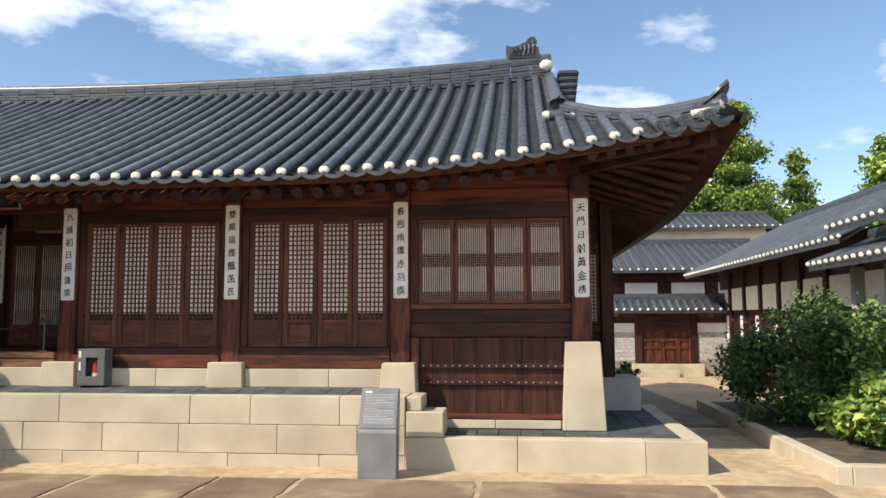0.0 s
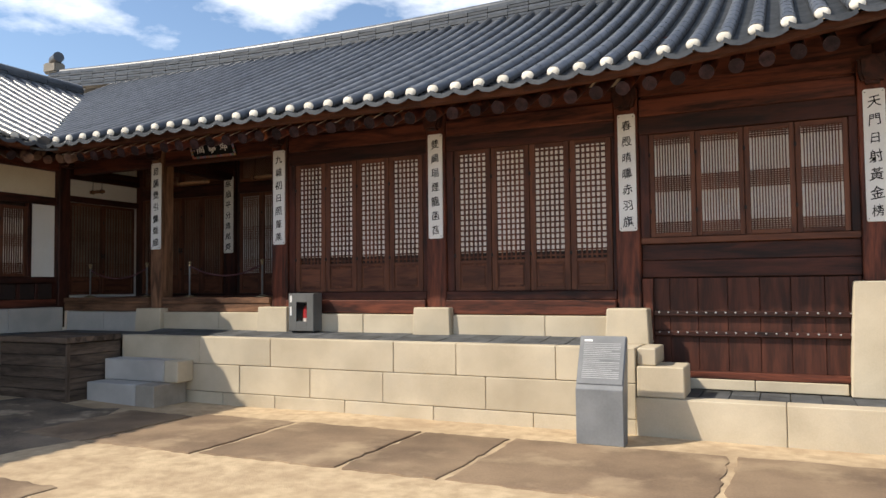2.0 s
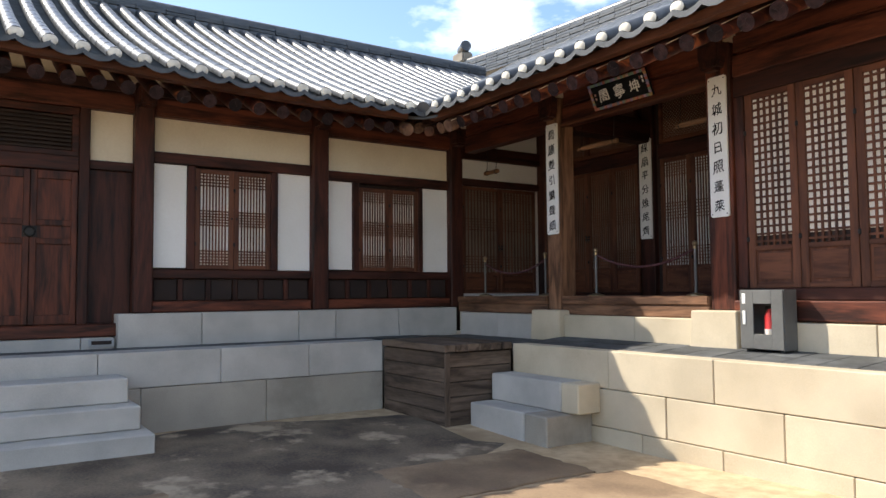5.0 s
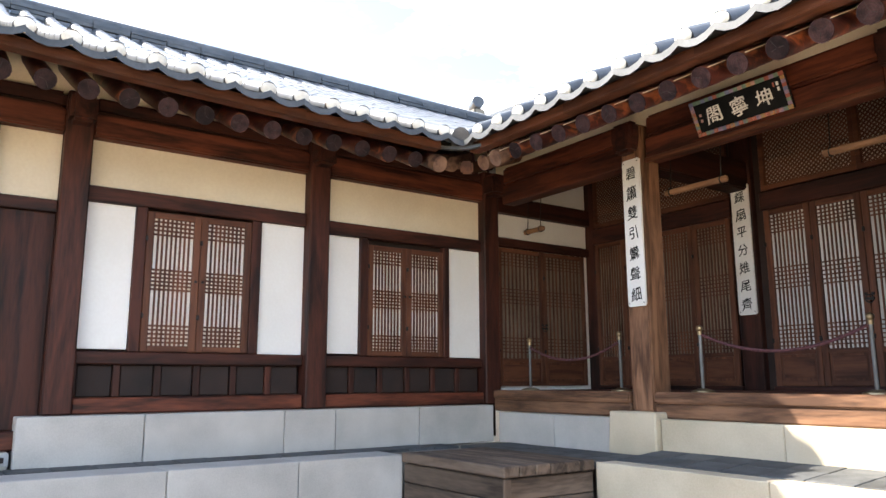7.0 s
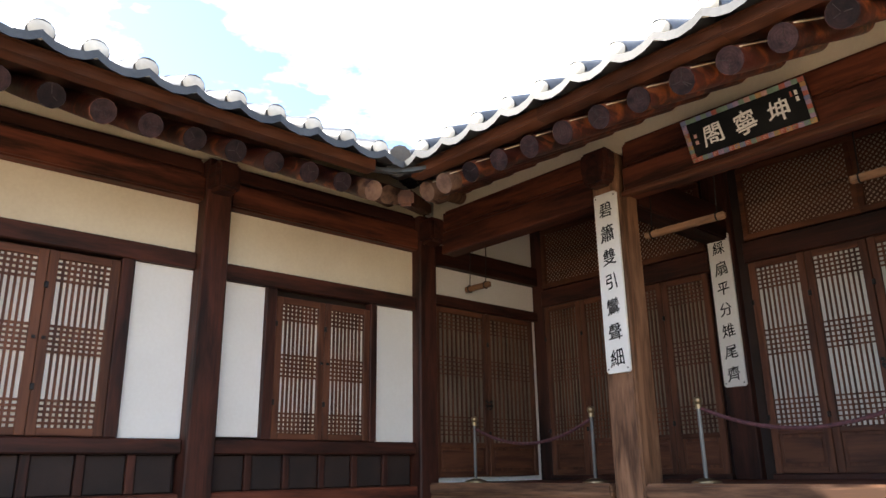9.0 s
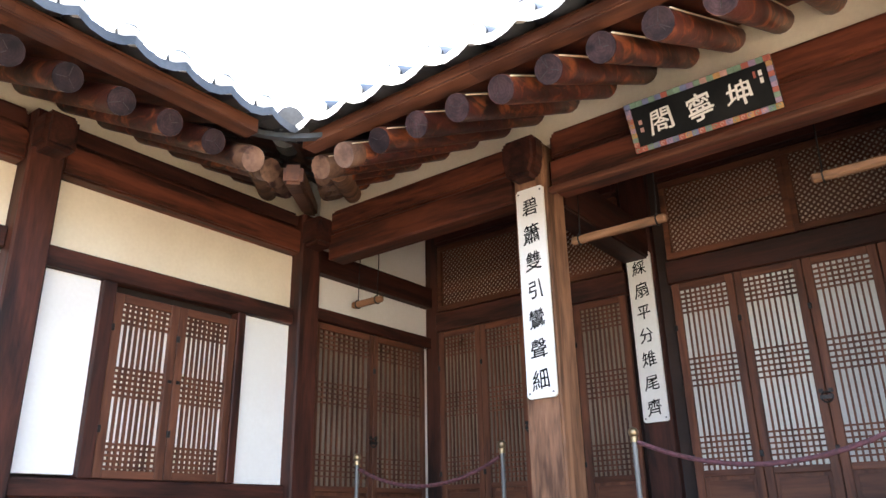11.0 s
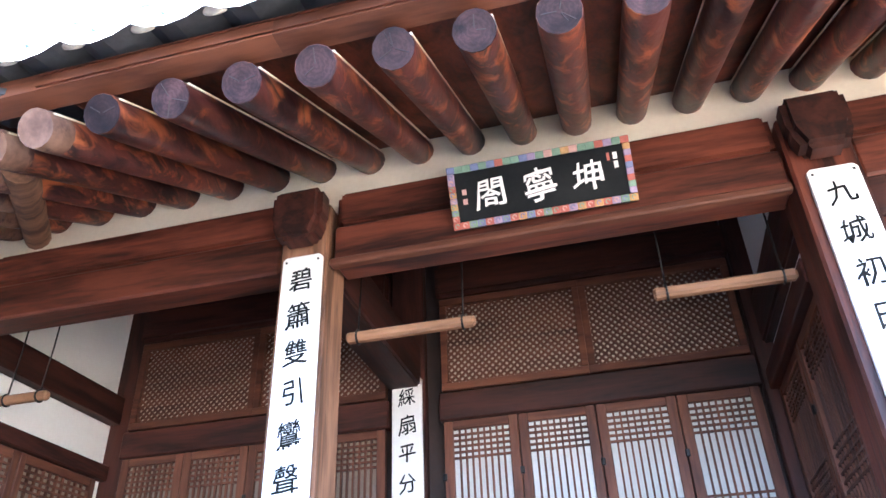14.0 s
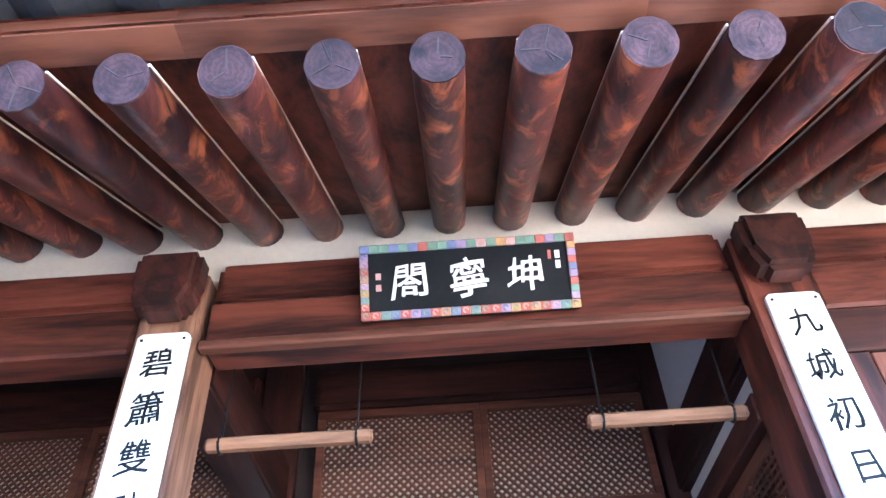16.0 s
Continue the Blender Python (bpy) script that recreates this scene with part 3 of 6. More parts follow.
# ---- doors and windows ----
def leaf(name, m, a0, a1, z0, z1, zones, cols, mats, panel_z=None, label="", group="", handle=None, paper=None, rail=0.05, back_strip=None, half=0.006):
    """A lattice leaf: stiles and rails, paper behind, upright bars, cross bars by zone (z0, z1, count), and a solid lower panel."""
    ax = mats[0]
    t = thing(name, m((a0 + a1) / 2, 0, z0), label, "lattice door", group)
    for u in (a0, a1 - rail):
        Geo(m).box(u, u + rail, 0, 0.04, z0, z1).done("stile", mats[1], t, bevel=0.004)
    lo = panel_z if panel_z else z0
    for u, v in [(z1 - 0.055, z1), (z0, z0 + 0.05)] + ([(panel_z - 0.045, panel_z)] if panel_z else []):
        Geo(m).box(a0 + rail, a1 - rail, 0.002, 0.038, u, v).done("rail", ax, t, bevel=0.004)
    if panel_z:
        Geo(m).box(a0 + rail, a1 - rail, 0.006, 0.02, z0 + 0.05, panel_z - 0.045).done("lower_panel", mats[1], t)
        Geo(m).box(a0 + rail + 0.025, a1 - rail - 0.025, 0.02, 0.028, z0 + 0.075, panel_z - 0.07).done("raised_field", ax, t, bevel=0.006)
    b0, b1, c0, c1 = a0 + rail, a1 - rail, lo + (0 if panel_z else 0.05), z1 - 0.055
    if back_strip:
        Geo(m).box(b0, b1, 0.004, 0.010, back_strip, c1).done("paper", paper or PAPER, t, "pale window paper behind the lattice")
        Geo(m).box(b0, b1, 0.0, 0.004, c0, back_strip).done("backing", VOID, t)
    else:
        Geo(m).box(b0, b1, 0.004, 0.010, c0, c1).done("paper", paper or PAPER, t, "pale window paper behind the lattice")
    g = Geo(m)
    for i in range(1, cols):
        a = b0 + (b1 - b0) * i / cols
        g.box(a - half, a + half, 0.0105, 0.028, c0, c1)
    for s0, s1, n in zones:
        for i in range(n):
            z = s0 + (s1 - s0) * (i + 0.5) / n
            g.box(b0, b1, 0.0102, 0.0285, z - half, z + half)
    g.done("lattice", mats[1], t, "fine wooden lattice bars", solid=False)
    for z in (z0 + 0.25 * (z1 - z0), z0 + 0.8 * (z1 - z0)):
        Geo(m).box(a0 - 0.012, a0 + 0.014, 0.036, 0.05, z - 0.022, z + 0.022).done("hinge", IRON, t, "black iron hinge knuckle", 0.004)
    if handle:
        a, z = handle
        h = Geo(m)
        for da in (-0.03, 0.03):
            h.box(a + da - 0.012, a + da + 0.012, 0.04, 0.055, z + 0.03, z + 0.055)
        ring = [(a + 0.035 * math.cos(u), 0.052, z + 0.035 * math.sin(u)) for u in [2 * math.pi * k / 12 for k in range(13)]]
        h.tube(ring, 0.006, 6, False)
        h.box(a - 0.04, a + 0.04, 0.042, 0.06, z - 0.012, z + 0.012)
        h.done("ring_handle", IRON, t, "black iron ring pull and latch")
    return t


MAINW = along_x(10.36)
# grid-lattice folding doors in two bays
for x0, x1 in ((-6.36, -4.345), (-3.895, -1.885)):
    w = (x1 - x0) / 4
    for i in range(4):
        a, b = x0 + i * w + 0.004, x0 + (i + 1) * w - 0.004
        leaf("lattice_door", MAINW, a, b, 1.47, 3.26, [(1.86, 3.205, 20)], 6, (FRAME["x"], FRAME["z"]), 1.855,
             "reddish timber door leaf with square paper lattice", "grid doors of the hall", rail=0.07, back_strip=1.945, half=0.0095)
for a, b in zip(COLS[1:3], COLS[2:4]):
    slab("door_head", a + 0.14, b - 0.14, 10.30, 10.42, 3.262, 3.448, WOOD["x"], frame_main)
    slab("door_sill", a + 0.14, b - 0.14, 10.27, 10.42, 1.36, 1.468, WOOD["x"], frame_main, bevel=0.01)
    slab("ground_sill", a + 0.14, b - 0.14, 10.22, 10.44, 1.18, 1.358, REDWOOD["x"], frame_main, bevel=0.012)
    for u, v in ((a + 0.136, {-6.60: -6.365, -4.135: -3.90}[a]), ({-6.60: -4.34, -4.135: -1.88}[a], b - 0.136)):
        if v - u > 0.01:
            slab("door_jamb", u, v, 10.31, 10.42, 1.47, 3.26, WOOD["z"], frame_main)
# window over plank wall
slab("window_rail", -1.56, 0.64, 10.29, 10.42, 1.99, 2.06, FRAME["x"], frame_main)
slab("window_head", -1.56, 0.64, 10.29, 10.42, 3.245, 3.448, WOOD["x"], frame_main)
for u, v in ((-1.56, -1.455), (0.555, 0.64)):
    slab("window_jamb", u, v, 10.30, 10.42, 2.06, 3.245, WOOD["z"], frame_main)
w = (0.555 + 1.455) / 4
for i in range(4):
    leaf("window_leaf", MAINW, -1.455 + i * w + 0.003, -1.455 + (i + 1) * w - 0.003, 2.065, 3.24,
         [(2.12, 2.235, 5), (2.575, 2.76, 8), (3.11, 3.185, 3)], 13, (FRAME["x"], FRAME["z"]), None, "reddish window leaf of close upright bars over paper", "bar windows of the hall", rail=0.055)
rnd = random.Random(5)
x = -1.555
while x < 0.6:
    n = min(0.635, x + rnd.uniform(0.22, 0.33))
    slab("wall_plank", x + 0.002, n - 0.002, 10.36, 10.41, 0.56, 1.60, PLANK["z"], frame_main, bevel=0.004)
    x = n
for z0, z1 in ((1.61, 1.80), (1.804, 1.986)):
    slab("wall_plank", -1.56, 0.64, 10.34, 10.41, z0, z1, WOOD["x"], frame_main)
slab("bottom_sill", -1.50, 0.62, 10.28, 10.42, 0.50, 0.575, REDWOOD["x"], frame_main, bevel=0.01)
slab("end_post", -1.56, -1.44, 10.30, 10.42, 0.9, 1.60, REDWOOD["z"], frame_main)
for z in (1.205, 0.985):
    slab("stud_rail", -1.44, 0.54, 10.31, 10.358, z - 0.03, z + 0.03, WOOD["x"], frame_main, bevel=0.008)
    for i in range(20):
        Geo().ball((-1.38 + i * 0.1, 10.308, z + 0.012), 0.011, 6).done("stud", LETTER, frame_main)
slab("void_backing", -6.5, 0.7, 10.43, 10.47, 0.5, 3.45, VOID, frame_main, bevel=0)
# east side wall
slab("side_wall", 0.60, 0.86, 10.55, 17.3, 0.4, 4.2, WOOD["y"], frame_main, bevel=0)
slab("bay_wall", 0.862, 1.40, 12.66, 23.5, 0.6, 4.0, WOOD["y"], frame_main, bevel=0)
slab("side_post", 1.27, 1.47, 12.5, 12.7, 0.90, 3.9, WOOD["z"], frame_main, bevel=0.01)
slab("bay_rail", 0.862, 1.268, 12.56, 12.658, 1.62, 1.75, WOOD["x"], frame_main, bevel=0.008)
slab("bay_rail", 0.862, 1.268, 12.56, 12.658, 2.97, 3.12, WOOD["x"], frame_main, bevel=0.008)
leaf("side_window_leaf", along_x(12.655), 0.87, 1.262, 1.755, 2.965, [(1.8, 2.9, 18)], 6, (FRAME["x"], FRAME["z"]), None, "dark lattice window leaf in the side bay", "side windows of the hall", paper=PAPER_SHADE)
slab("side_stone", 0.70, 1.84, 12.35, 13.25, 0.386, 0.90, STONE_GREY, frame_main, bevel=0.014)
for i in range(3):
    leaf("side_window_leaf", faces_east(0.862), 10.75 + i * 0.6, 11.32 + i * 0.6, 1.85, 2.95, [(1.9, 2.9, 18)], 9, (FRAME["y"], FRAME["z"]), None, "dark lattice window leaf in the side wall", "side windows of the hall")

# porch: inner wall
PORCH = along_x(11.93)
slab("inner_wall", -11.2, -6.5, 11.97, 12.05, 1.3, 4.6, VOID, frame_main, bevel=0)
for x in (-11.10, -8.92, -6.65):
    slab("inner_column", x - 0.115, x + 0.115, 11.89, 12.10, 1.39, 4.4, WOOD["z"], frame_main, bevel=0.01)
BANDS = [(1.80, 2.03, 6), (2.36, 2.60, 6), (2.92, 3.10, 5)]
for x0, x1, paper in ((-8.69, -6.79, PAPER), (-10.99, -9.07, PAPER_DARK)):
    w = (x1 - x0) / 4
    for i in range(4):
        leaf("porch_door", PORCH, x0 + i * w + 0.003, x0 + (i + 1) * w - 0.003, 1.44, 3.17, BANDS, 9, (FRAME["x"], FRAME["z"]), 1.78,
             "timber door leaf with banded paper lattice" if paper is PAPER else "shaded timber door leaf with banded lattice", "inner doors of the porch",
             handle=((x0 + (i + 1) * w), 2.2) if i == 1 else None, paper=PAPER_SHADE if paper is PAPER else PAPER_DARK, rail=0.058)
    slab("door_head", x0 - 0.02, x1 + 0.02, 11.87, 11.965, 3.172, 3.36, WOOD["x"], frame_main, bevel=0.01)
    slab("door_sill", x0 - 0.02, x1 + 0.02, 11.88, 11.965, 1.392, 1.438, WOOD["x"], frame_main)
    slab("upper_beam", x0 - 0.02, x1 + 0.02, 11.84, 11.965, 4.04, 4.30, WOOD["x"], frame_main, bevel=0.03)
    # diagonal lattice transoms, two to a bay
    for i in range(2):
        a0, a1 = x0 + i * (x1 - x0) / 2, x0 + (i + 1) * (x1 - x0) / 2
        t = thing("transom_lattice", (a0, 11.93, 3.38), "framed transom of diagonal wooden lattice over paper", "transom", "porch transoms")
        Geo(PORCH).box(a0, a1, 0.0, 0.045, 3.375, 3.425).box(a0, a1, 0, 0.045, 3.985, 4.035).box(a0, a0 + 0.045, 0.001, 0.044, 3.425, 3.985).box(a1 - 0.045, a1, 0.001, 0.044, 3.425, 3.985).done("frame", FRAME["x"], t, bevel=0.004)
        Geo(PORCH).box(a0 + 0.04, a1 - 0.04, 0.0, 0.006, 3.42, 3.99).done("paper", PAPER_TRANSOM, t, "brownish paper")
        g = Geo(PORCH)
        b0, b1, c0, c1 = a0 + 0.045, a1 - 0.045, 3.425, 3.985
        k = b0 - (c1 - c0)
        while k < b1:
            for s in (1, -1):
                u0, u1 = max(k, b0), min(k + (c1 - c0), b1)
                if u1 - u0 > 0.02:
                    p = (u0, 0.012 if s > 0 else 0.017, c0 + (u0 - k) if s > 0 else c1 - (u0 - k))
                    q = (u1, 0.012 if s > 0 else 0.017, c0 + (u1 - k) if s > 0 else c1 - (u1 - k))
                    g.bar(p, q, 0.013)
            k += 0.046
        g.done("lattice", FRAME["x"], t, "diagonal lattice bars", solid=False)
# porch side walls
PW = faces_east(-11.13)
leafs = ((10.42, 11.10), (11.11, 11.80))
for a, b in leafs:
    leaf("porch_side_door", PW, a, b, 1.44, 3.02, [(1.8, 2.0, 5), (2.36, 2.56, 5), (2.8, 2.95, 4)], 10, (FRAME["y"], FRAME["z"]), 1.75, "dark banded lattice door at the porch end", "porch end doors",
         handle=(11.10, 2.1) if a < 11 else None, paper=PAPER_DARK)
slab("end_wall", -11.2, -11.14, 10.36, 11.9, 1.3, 4.4, PLASTER, frame_main, bevel=0)
slab("end_rail", -11.138, -11.07, 10.36, 11.88, 3.03, 3.13, WOOD["y"], frame_main)
slab("end_rail", -11.138, -11.05, 10.36, 11.88, 3.42, 3.62, WOOD["y"], frame_main)
PE = faces_west(-6.66)
slab("end_wall", -6.65, -6.58, 10.54, 11.9, 1.3, 4.4, PLASTER, frame_main, bevel=0)
for a, b in ((10.56, 11.20), (11.21, 11.86)):
    leaf("porch_side_door", PE, a, b, 1.44, 3.12, [(1.8, 2.03, 6), (2.36, 2.6, 6), (2.9, 3.05, 5)], 10, (FRAME["y"], FRAME["z"]), 1.75, "banded lattice door at the porch end", "porch end doors")
slab("end_rail", -6.74, -6.655, 10.54, 11.88, 3.13, 3.25, WOOD["y"], frame_main)

# west wing wall
west = thing("wall_west", (-11.1, 5, 1.2), "timber framed wing wall with white plaster panels", "wall", kind="structure")
WCOL = [-1.5, 0.95, 3.40, 5.975, 8.125, 10.25]
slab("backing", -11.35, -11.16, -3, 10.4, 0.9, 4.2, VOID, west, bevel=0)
for i, y in enumerate(WCOL):
    c = thing("column", (-11.1, y, 1.2), "square dark-stained timber post of the side wing", "column", "columns of the side wing")
    slab("shaft", -11.17, -10.97 if i < 5 else -10.99, y - 0.105, y + 0.105, 1.0 if i < 3 else 1.252, 3.85, WOOD["z"], c, bevel=0.012)
    slab("bracket_end", -11.1, -10.82, y - 0.1, y + 0.1, 3.56, 3.80, WOOD["x"], c, "projecting bracket end", bevel=0.03)
WP = faces_east(-11.14)
for a, b in zip(WCOL, WCOL[1:]):
    slab("eave_beam", -11.16, -11.0, a + 0.107, b - 0.107, 3.50, 3.70, REDWOOD["y"], west, bevel=0.015)
    slab("purlin_beam", -11.18, -11.02, a + 0.107, b - 0.107, 3.702, 3.85, WOOD["y"], west, bevel=0.03)
for a, b, p, q, wa, wb in ((5.975, 8.125, 6.47, 7.58, 6.565, 7.485), (8.125, 10.25, 8.62, 9.71, 8.715, 9.635)):
    z = 3.10 if a < 7 else 3.06
    slab("plaster_panel", -11.15, -11.10, a + 0.107, b - 0.107, z, 3.498, PLASTER_WARM, west, "cream plaster panel", bevel=0.002)
    slab("head_rail", -11.15, -11.05, a + 0.107, b - 0.107, z - 0.13, z - 0.001, WOOD["y"], west, bevel=0.008)
    slab("plaster_panel", -11.15, -11.10, a + 0.107, p, 1.765, z - 0.132, PLASTER, west, "white plaster panel", bevel=0.002)
    slab("plaster_panel", -11.15, -11.10, q, b - 0.107, 1.745, z - 0.132, PLASTER, west, "white plaster panel", bevel=0.002)
    slab("window_post", -11.15, -11.06, p + 0.001, wa - 0.004, 1.745, z - 0.132, WOOD["z"], west, bevel=0.006)
    slab("window_post", -11.15, -11.06, wb + 0.004, q - 0.001, 1.745, z - 0.132, WOOD["z"], west, bevel=0.006)
    slab("sill_rail", -11.15, -11.05, a + 0.107, b - 0.107, 1.64, 1.743, WOOD["y"], west, bevel=0.01)
    slab("base_rail", -11.15, -11.03, a + 0.107, b - 0.107, 1.252, 1.38, REDWOOD["y"], west, bevel=0.012)
    for i in range(6):
        u = a + 0.107 + (b - a - 0.214) * i / 6
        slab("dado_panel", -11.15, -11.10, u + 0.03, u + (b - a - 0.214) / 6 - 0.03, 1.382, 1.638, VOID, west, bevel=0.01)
        slab("dado_post", -11.15, -11.08, u - 0.028, u + 0.028, 1.382, 1.638, WOOD["z"], west, bevel=0.005)
    mid = (wa + wb) / 2
    for u, v in ((wa, mid - 0.002), (mid + 0.002, wb)):
        leaf("wing_window_leaf", faces_east(-11.11), u, v, 1.75, 2.945 if a < 7 else 2.87, [(1.81, 1.985, 5), (2.26, 2.46, 6), (2.73, 2.88, 4)] if a < 7 else [(1.80, 1.965, 5), (2.22, 2.42, 6), (2.67, 2.81, 4)], 9,
             (FRAME["y"], FRAME["z"]), None, "brown window leaf with banded bar lattice over paper", "windows of the side wing", rail=0.06, half=0.0075)
    k = Geo(faces_east(-11.11))
    k.box(mid - 0.04, mid - 0.02, 0.04, 0.055, 2.35, 2.37).box(mid + 0.02, mid + 0.04, 0.04, 0.055, 2.35, 2.37)
    k.done("window_latch", IRON, west)
# door bay of the wing
def wing_door(y0, y1):
    t = thing("plank_double_door", (-11.1, (y0 + y1) / 2, 1.1), "closed reddish panelled timber double door with iron ring", "door")
    mid = (y0 + y1) / 2
    for a, b in ((y0, mid - 0.003), (mid + 0.003, y1)):
        g = Geo(WP).box(a, a + 0.06, 0.03, 0.075, 1.15, 2.79).box(b - 0.06, b, 0.03, 0.075, 1.15, 2.79)
        for z0, z1 in ((1.15, 1.25), (2.0, 2.06), (2.2, 2.26), (2.70, 2.79)):
            g.box(a + 0.06, b - 0.06, 0.032, 0.073, z0, z1)
        g.done("leaf_frame", REDWOOD["z"], t, bevel=0.004)
        Geo(WP).box(a + 0.05, b - 0.05, 0.03, 0.05, 1.2, 2.74).done("leaf_panel", REDWOOD["z"], t)
    Geo(WP).tube([(mid + 0.05 * math.cos(u), 0.085, 2.13 + 0.05 * math.sin(u)) for u in [k * math.pi / 8 for k in range(17)]], 0.012, 6, False).box(mid - 0.07, mid + 0.07, 0.074, 0.082, 2.07, 2.19).done("ring_pull", IRON, t, "black iron ring plate")


wing_door(4.405, 5.31)
for y0, y1 in ((4.30, 4.40), (5.315, 5.42)):
    slab("door_post", -11.15, -11.02, y0, y1, 1.02, 3.5, WOOD["z"], west, bevel=0.008)
slab("door_sill", -11.15, -10.98, 3.51, 5.87, 1.004, 1.145, REDWOOD["y"], west, bevel=0.012)
slab("door_head", -11.15, -11.04, 4.401, 5.314, 2.80, 2.96, WOOD["y"], west, bevel=0.008)
for y0, y1, z0 in ((3.51, 4.298, 2.95), (5.422, 5.868, 2.94)):
    slab("plaster_panel", -11.15, -11.10, y0, y1, z0, 3.498, PLASTER_WARM, west, "cream plaster panel", bevel=0.002)
    slab("head_rail", -11.15, -11.06, y0, y1, z0 - 0.1, z0 - 0.001, WOOD["y"], west)
    slab("wall_plank", -11.15, -11.11, y0, y1, 1.146, z0 - 0.102, WOOD["z"], west, bevel=0.004)
vent = thing("vent_louvre", (-11.1, 4.87, 3.0), "dark slatted vent over the wing door", "vent")
Geo(WP).box(4.402, 5.313, 0.0, 0.07, 2.962, 3.02).box(4.402, 5.313, 0, 0.07, 3.42, 3.498).box(4.402, 4.47, 0.001, 0.069, 3.02, 3.42).box(5.245, 5.313, 0.001, 0.069, 3.02, 3.42).done("frame", REDWOOD["y"], vent, bevel=0.004)
for i in range(9):
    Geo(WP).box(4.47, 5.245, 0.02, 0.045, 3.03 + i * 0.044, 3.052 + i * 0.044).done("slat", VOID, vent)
for a, b in zip(WCOL[:3], WCOL[1:3]):
    slab("wall_plank", -11.15, -11.10, a + 0.107, b - 0.107, 1.0, 2.9, REDWOOD["z"], west)
    slab("plaster_panel", -11.15, -11.10, a + 0.107, b - 0.107, 2.902, 3.498, PLASTER_WARM, west)
for y in (3.75, 5.55):
    v = thing("floor_vent", (-10.92, y, 0.9), "small metal grille in the wing footing", "vent")
    Geo(faces_east(-10.928)).box(y - 0.13, y + 0.13, 0, 0.02, 0.90, 0.985).done("frame", LETTER, v, bevel=0.003)
    Geo(faces_east(-10.906)).box(y - 0.1, y + 0.1, 0, 0.004, 0.925, 0.965).done("grille", VOID, v)


# ---- roofs ----
def lift(x):
    return 0.02 * (x + 6.4) / 5 * (x > -6.4) + (0.55 * ((x + 3.0) / 5.4) ** 2 if x > -3 else 0.0)


def main_pan(x, v):
    """Height of the hall's roof skin at v metres in from its eave."""
    t = v / 5.35
    return 3.632 + 0.508 * v - 0.36 * t * (1 - t) + lift(x) * (1 - 0.35 * min(1, t))


def west_pan(y, v):
    t = v / 4.55
    s = max(0, 8.5 - y)
    return 3.628 + 0.476 * v - 0.28 * t * (1 - t) + min(0.3, 0.008 * s * s) * (1 - 0.5 * t)


def main_at(u, v, z):
    return (u, 8.935 + v, z)


def west_at(u, v, z):
    return (-9.70 - v, u, z)


def cover_row(at, u, v0, v1, surf, parent, r=0.072, mat=None):
    """A row of round cover tiles, each lapping over the next."""
    g, n = Geo(), max(1, round((v1 - v0) / 0.34))
    for i in range(n):
        a, b = v0 + (v1 - v0) * i / n, v0 + (v1 - v0) * (i + 1) / n + 0.01
        k = len(g.v)
        for v, rr in ((a, r * 1.02), (b, r * 0.975)):
            z = surf(u, v) + 0.035
            for j in range(9):
                t = math.pi * (j / 8 * 1.2 - 0.1)
                g.v.append(at(u + rr * math.cos(t), v - 0.45 * rr * math.sin(t), z + 0.9 * rr * math.sin(t)))
        g.f += [(k + j, k + j + 1, k + 10 + j, k + 9 + j) for j in range(8)] + [tuple(range(k + 8, k - 1, -1))]
    return g.done("cover_tile_row", mat or TILE, parent, solid=True, smooth=True)


def pan_row(at, u, w, v0, v1, surf, parent, lip=True):
    """A row of hollow pan tiles stepping up the slope."""
    g, n = Geo(), max(1, round((v1 - v0) / 0.115))
    arc = [(-1, 0.0), (-0.55, -0.028), (0, -0.04), (0.55, -0.028), (1, 0.0)]
    first = True
    for i in range(n):
        a, b = v0 + (v1 - v0) * i / n, v0 + (v1 - v0) * (i + 1) / n
        k = len(g.v)
        for v, dz in ((a, 0.0), (a, 0.03), (b, 0.004)):
            z = surf(u, v) + dz - (0.02 if dz == 0.0 and i == 0 else 0)
            if i == 0 and v == a:
                z -= 0.012
            g.v += [at(u + s * w / 2, v - (0.07 if i == 0 and v == a else 0.0), z + h * (1.25 if i == 0 else 1)) for s, h in arc]
        for r in range(2):
            g.f += [(k + r * 5 + j, k + r * 5 + j + 1, k + (r + 1) * 5 + j + 1, k + (r + 1) * 5 + j) for j in range(4)]
    return g.done("pan_tile_row", PANTILE, parent, solid=False)


def tile_cap(at, u, v, z, parent, facing):
    g = Geo()
    g.ball((0, 0, 0), 0.066, 12, (1, 0.4, 0.92) if facing == "y" else (0.4, 1, 0.92))
    p = at(u, v, z)
    g.v = [(a + p[0], b + p[1], c + p[2]) for a, b, c in g.v]
    return g.done("tile_cap", CAP, parent, "white lime plug at the tile end", smooth=True)


roof = thing("roof_main", (-4, 12, 4), "curved grey tiled hip-and-gable roof of the hall", "roof", kind="structure")
wroof = thing("roof_west", (-12, 4, 4), "grey tiled roof of the side wing", "roof", kind="structure")
STEP = 0.272
EDGE = 2.60


def hip_v(u):
    """How far up the front slope a row right of the gable goes before the hip ridge."""
    return 5.35 if u < 0.55 else max(0.12, 2.05 * (EDGE - u) / (EDGE - 0.55))


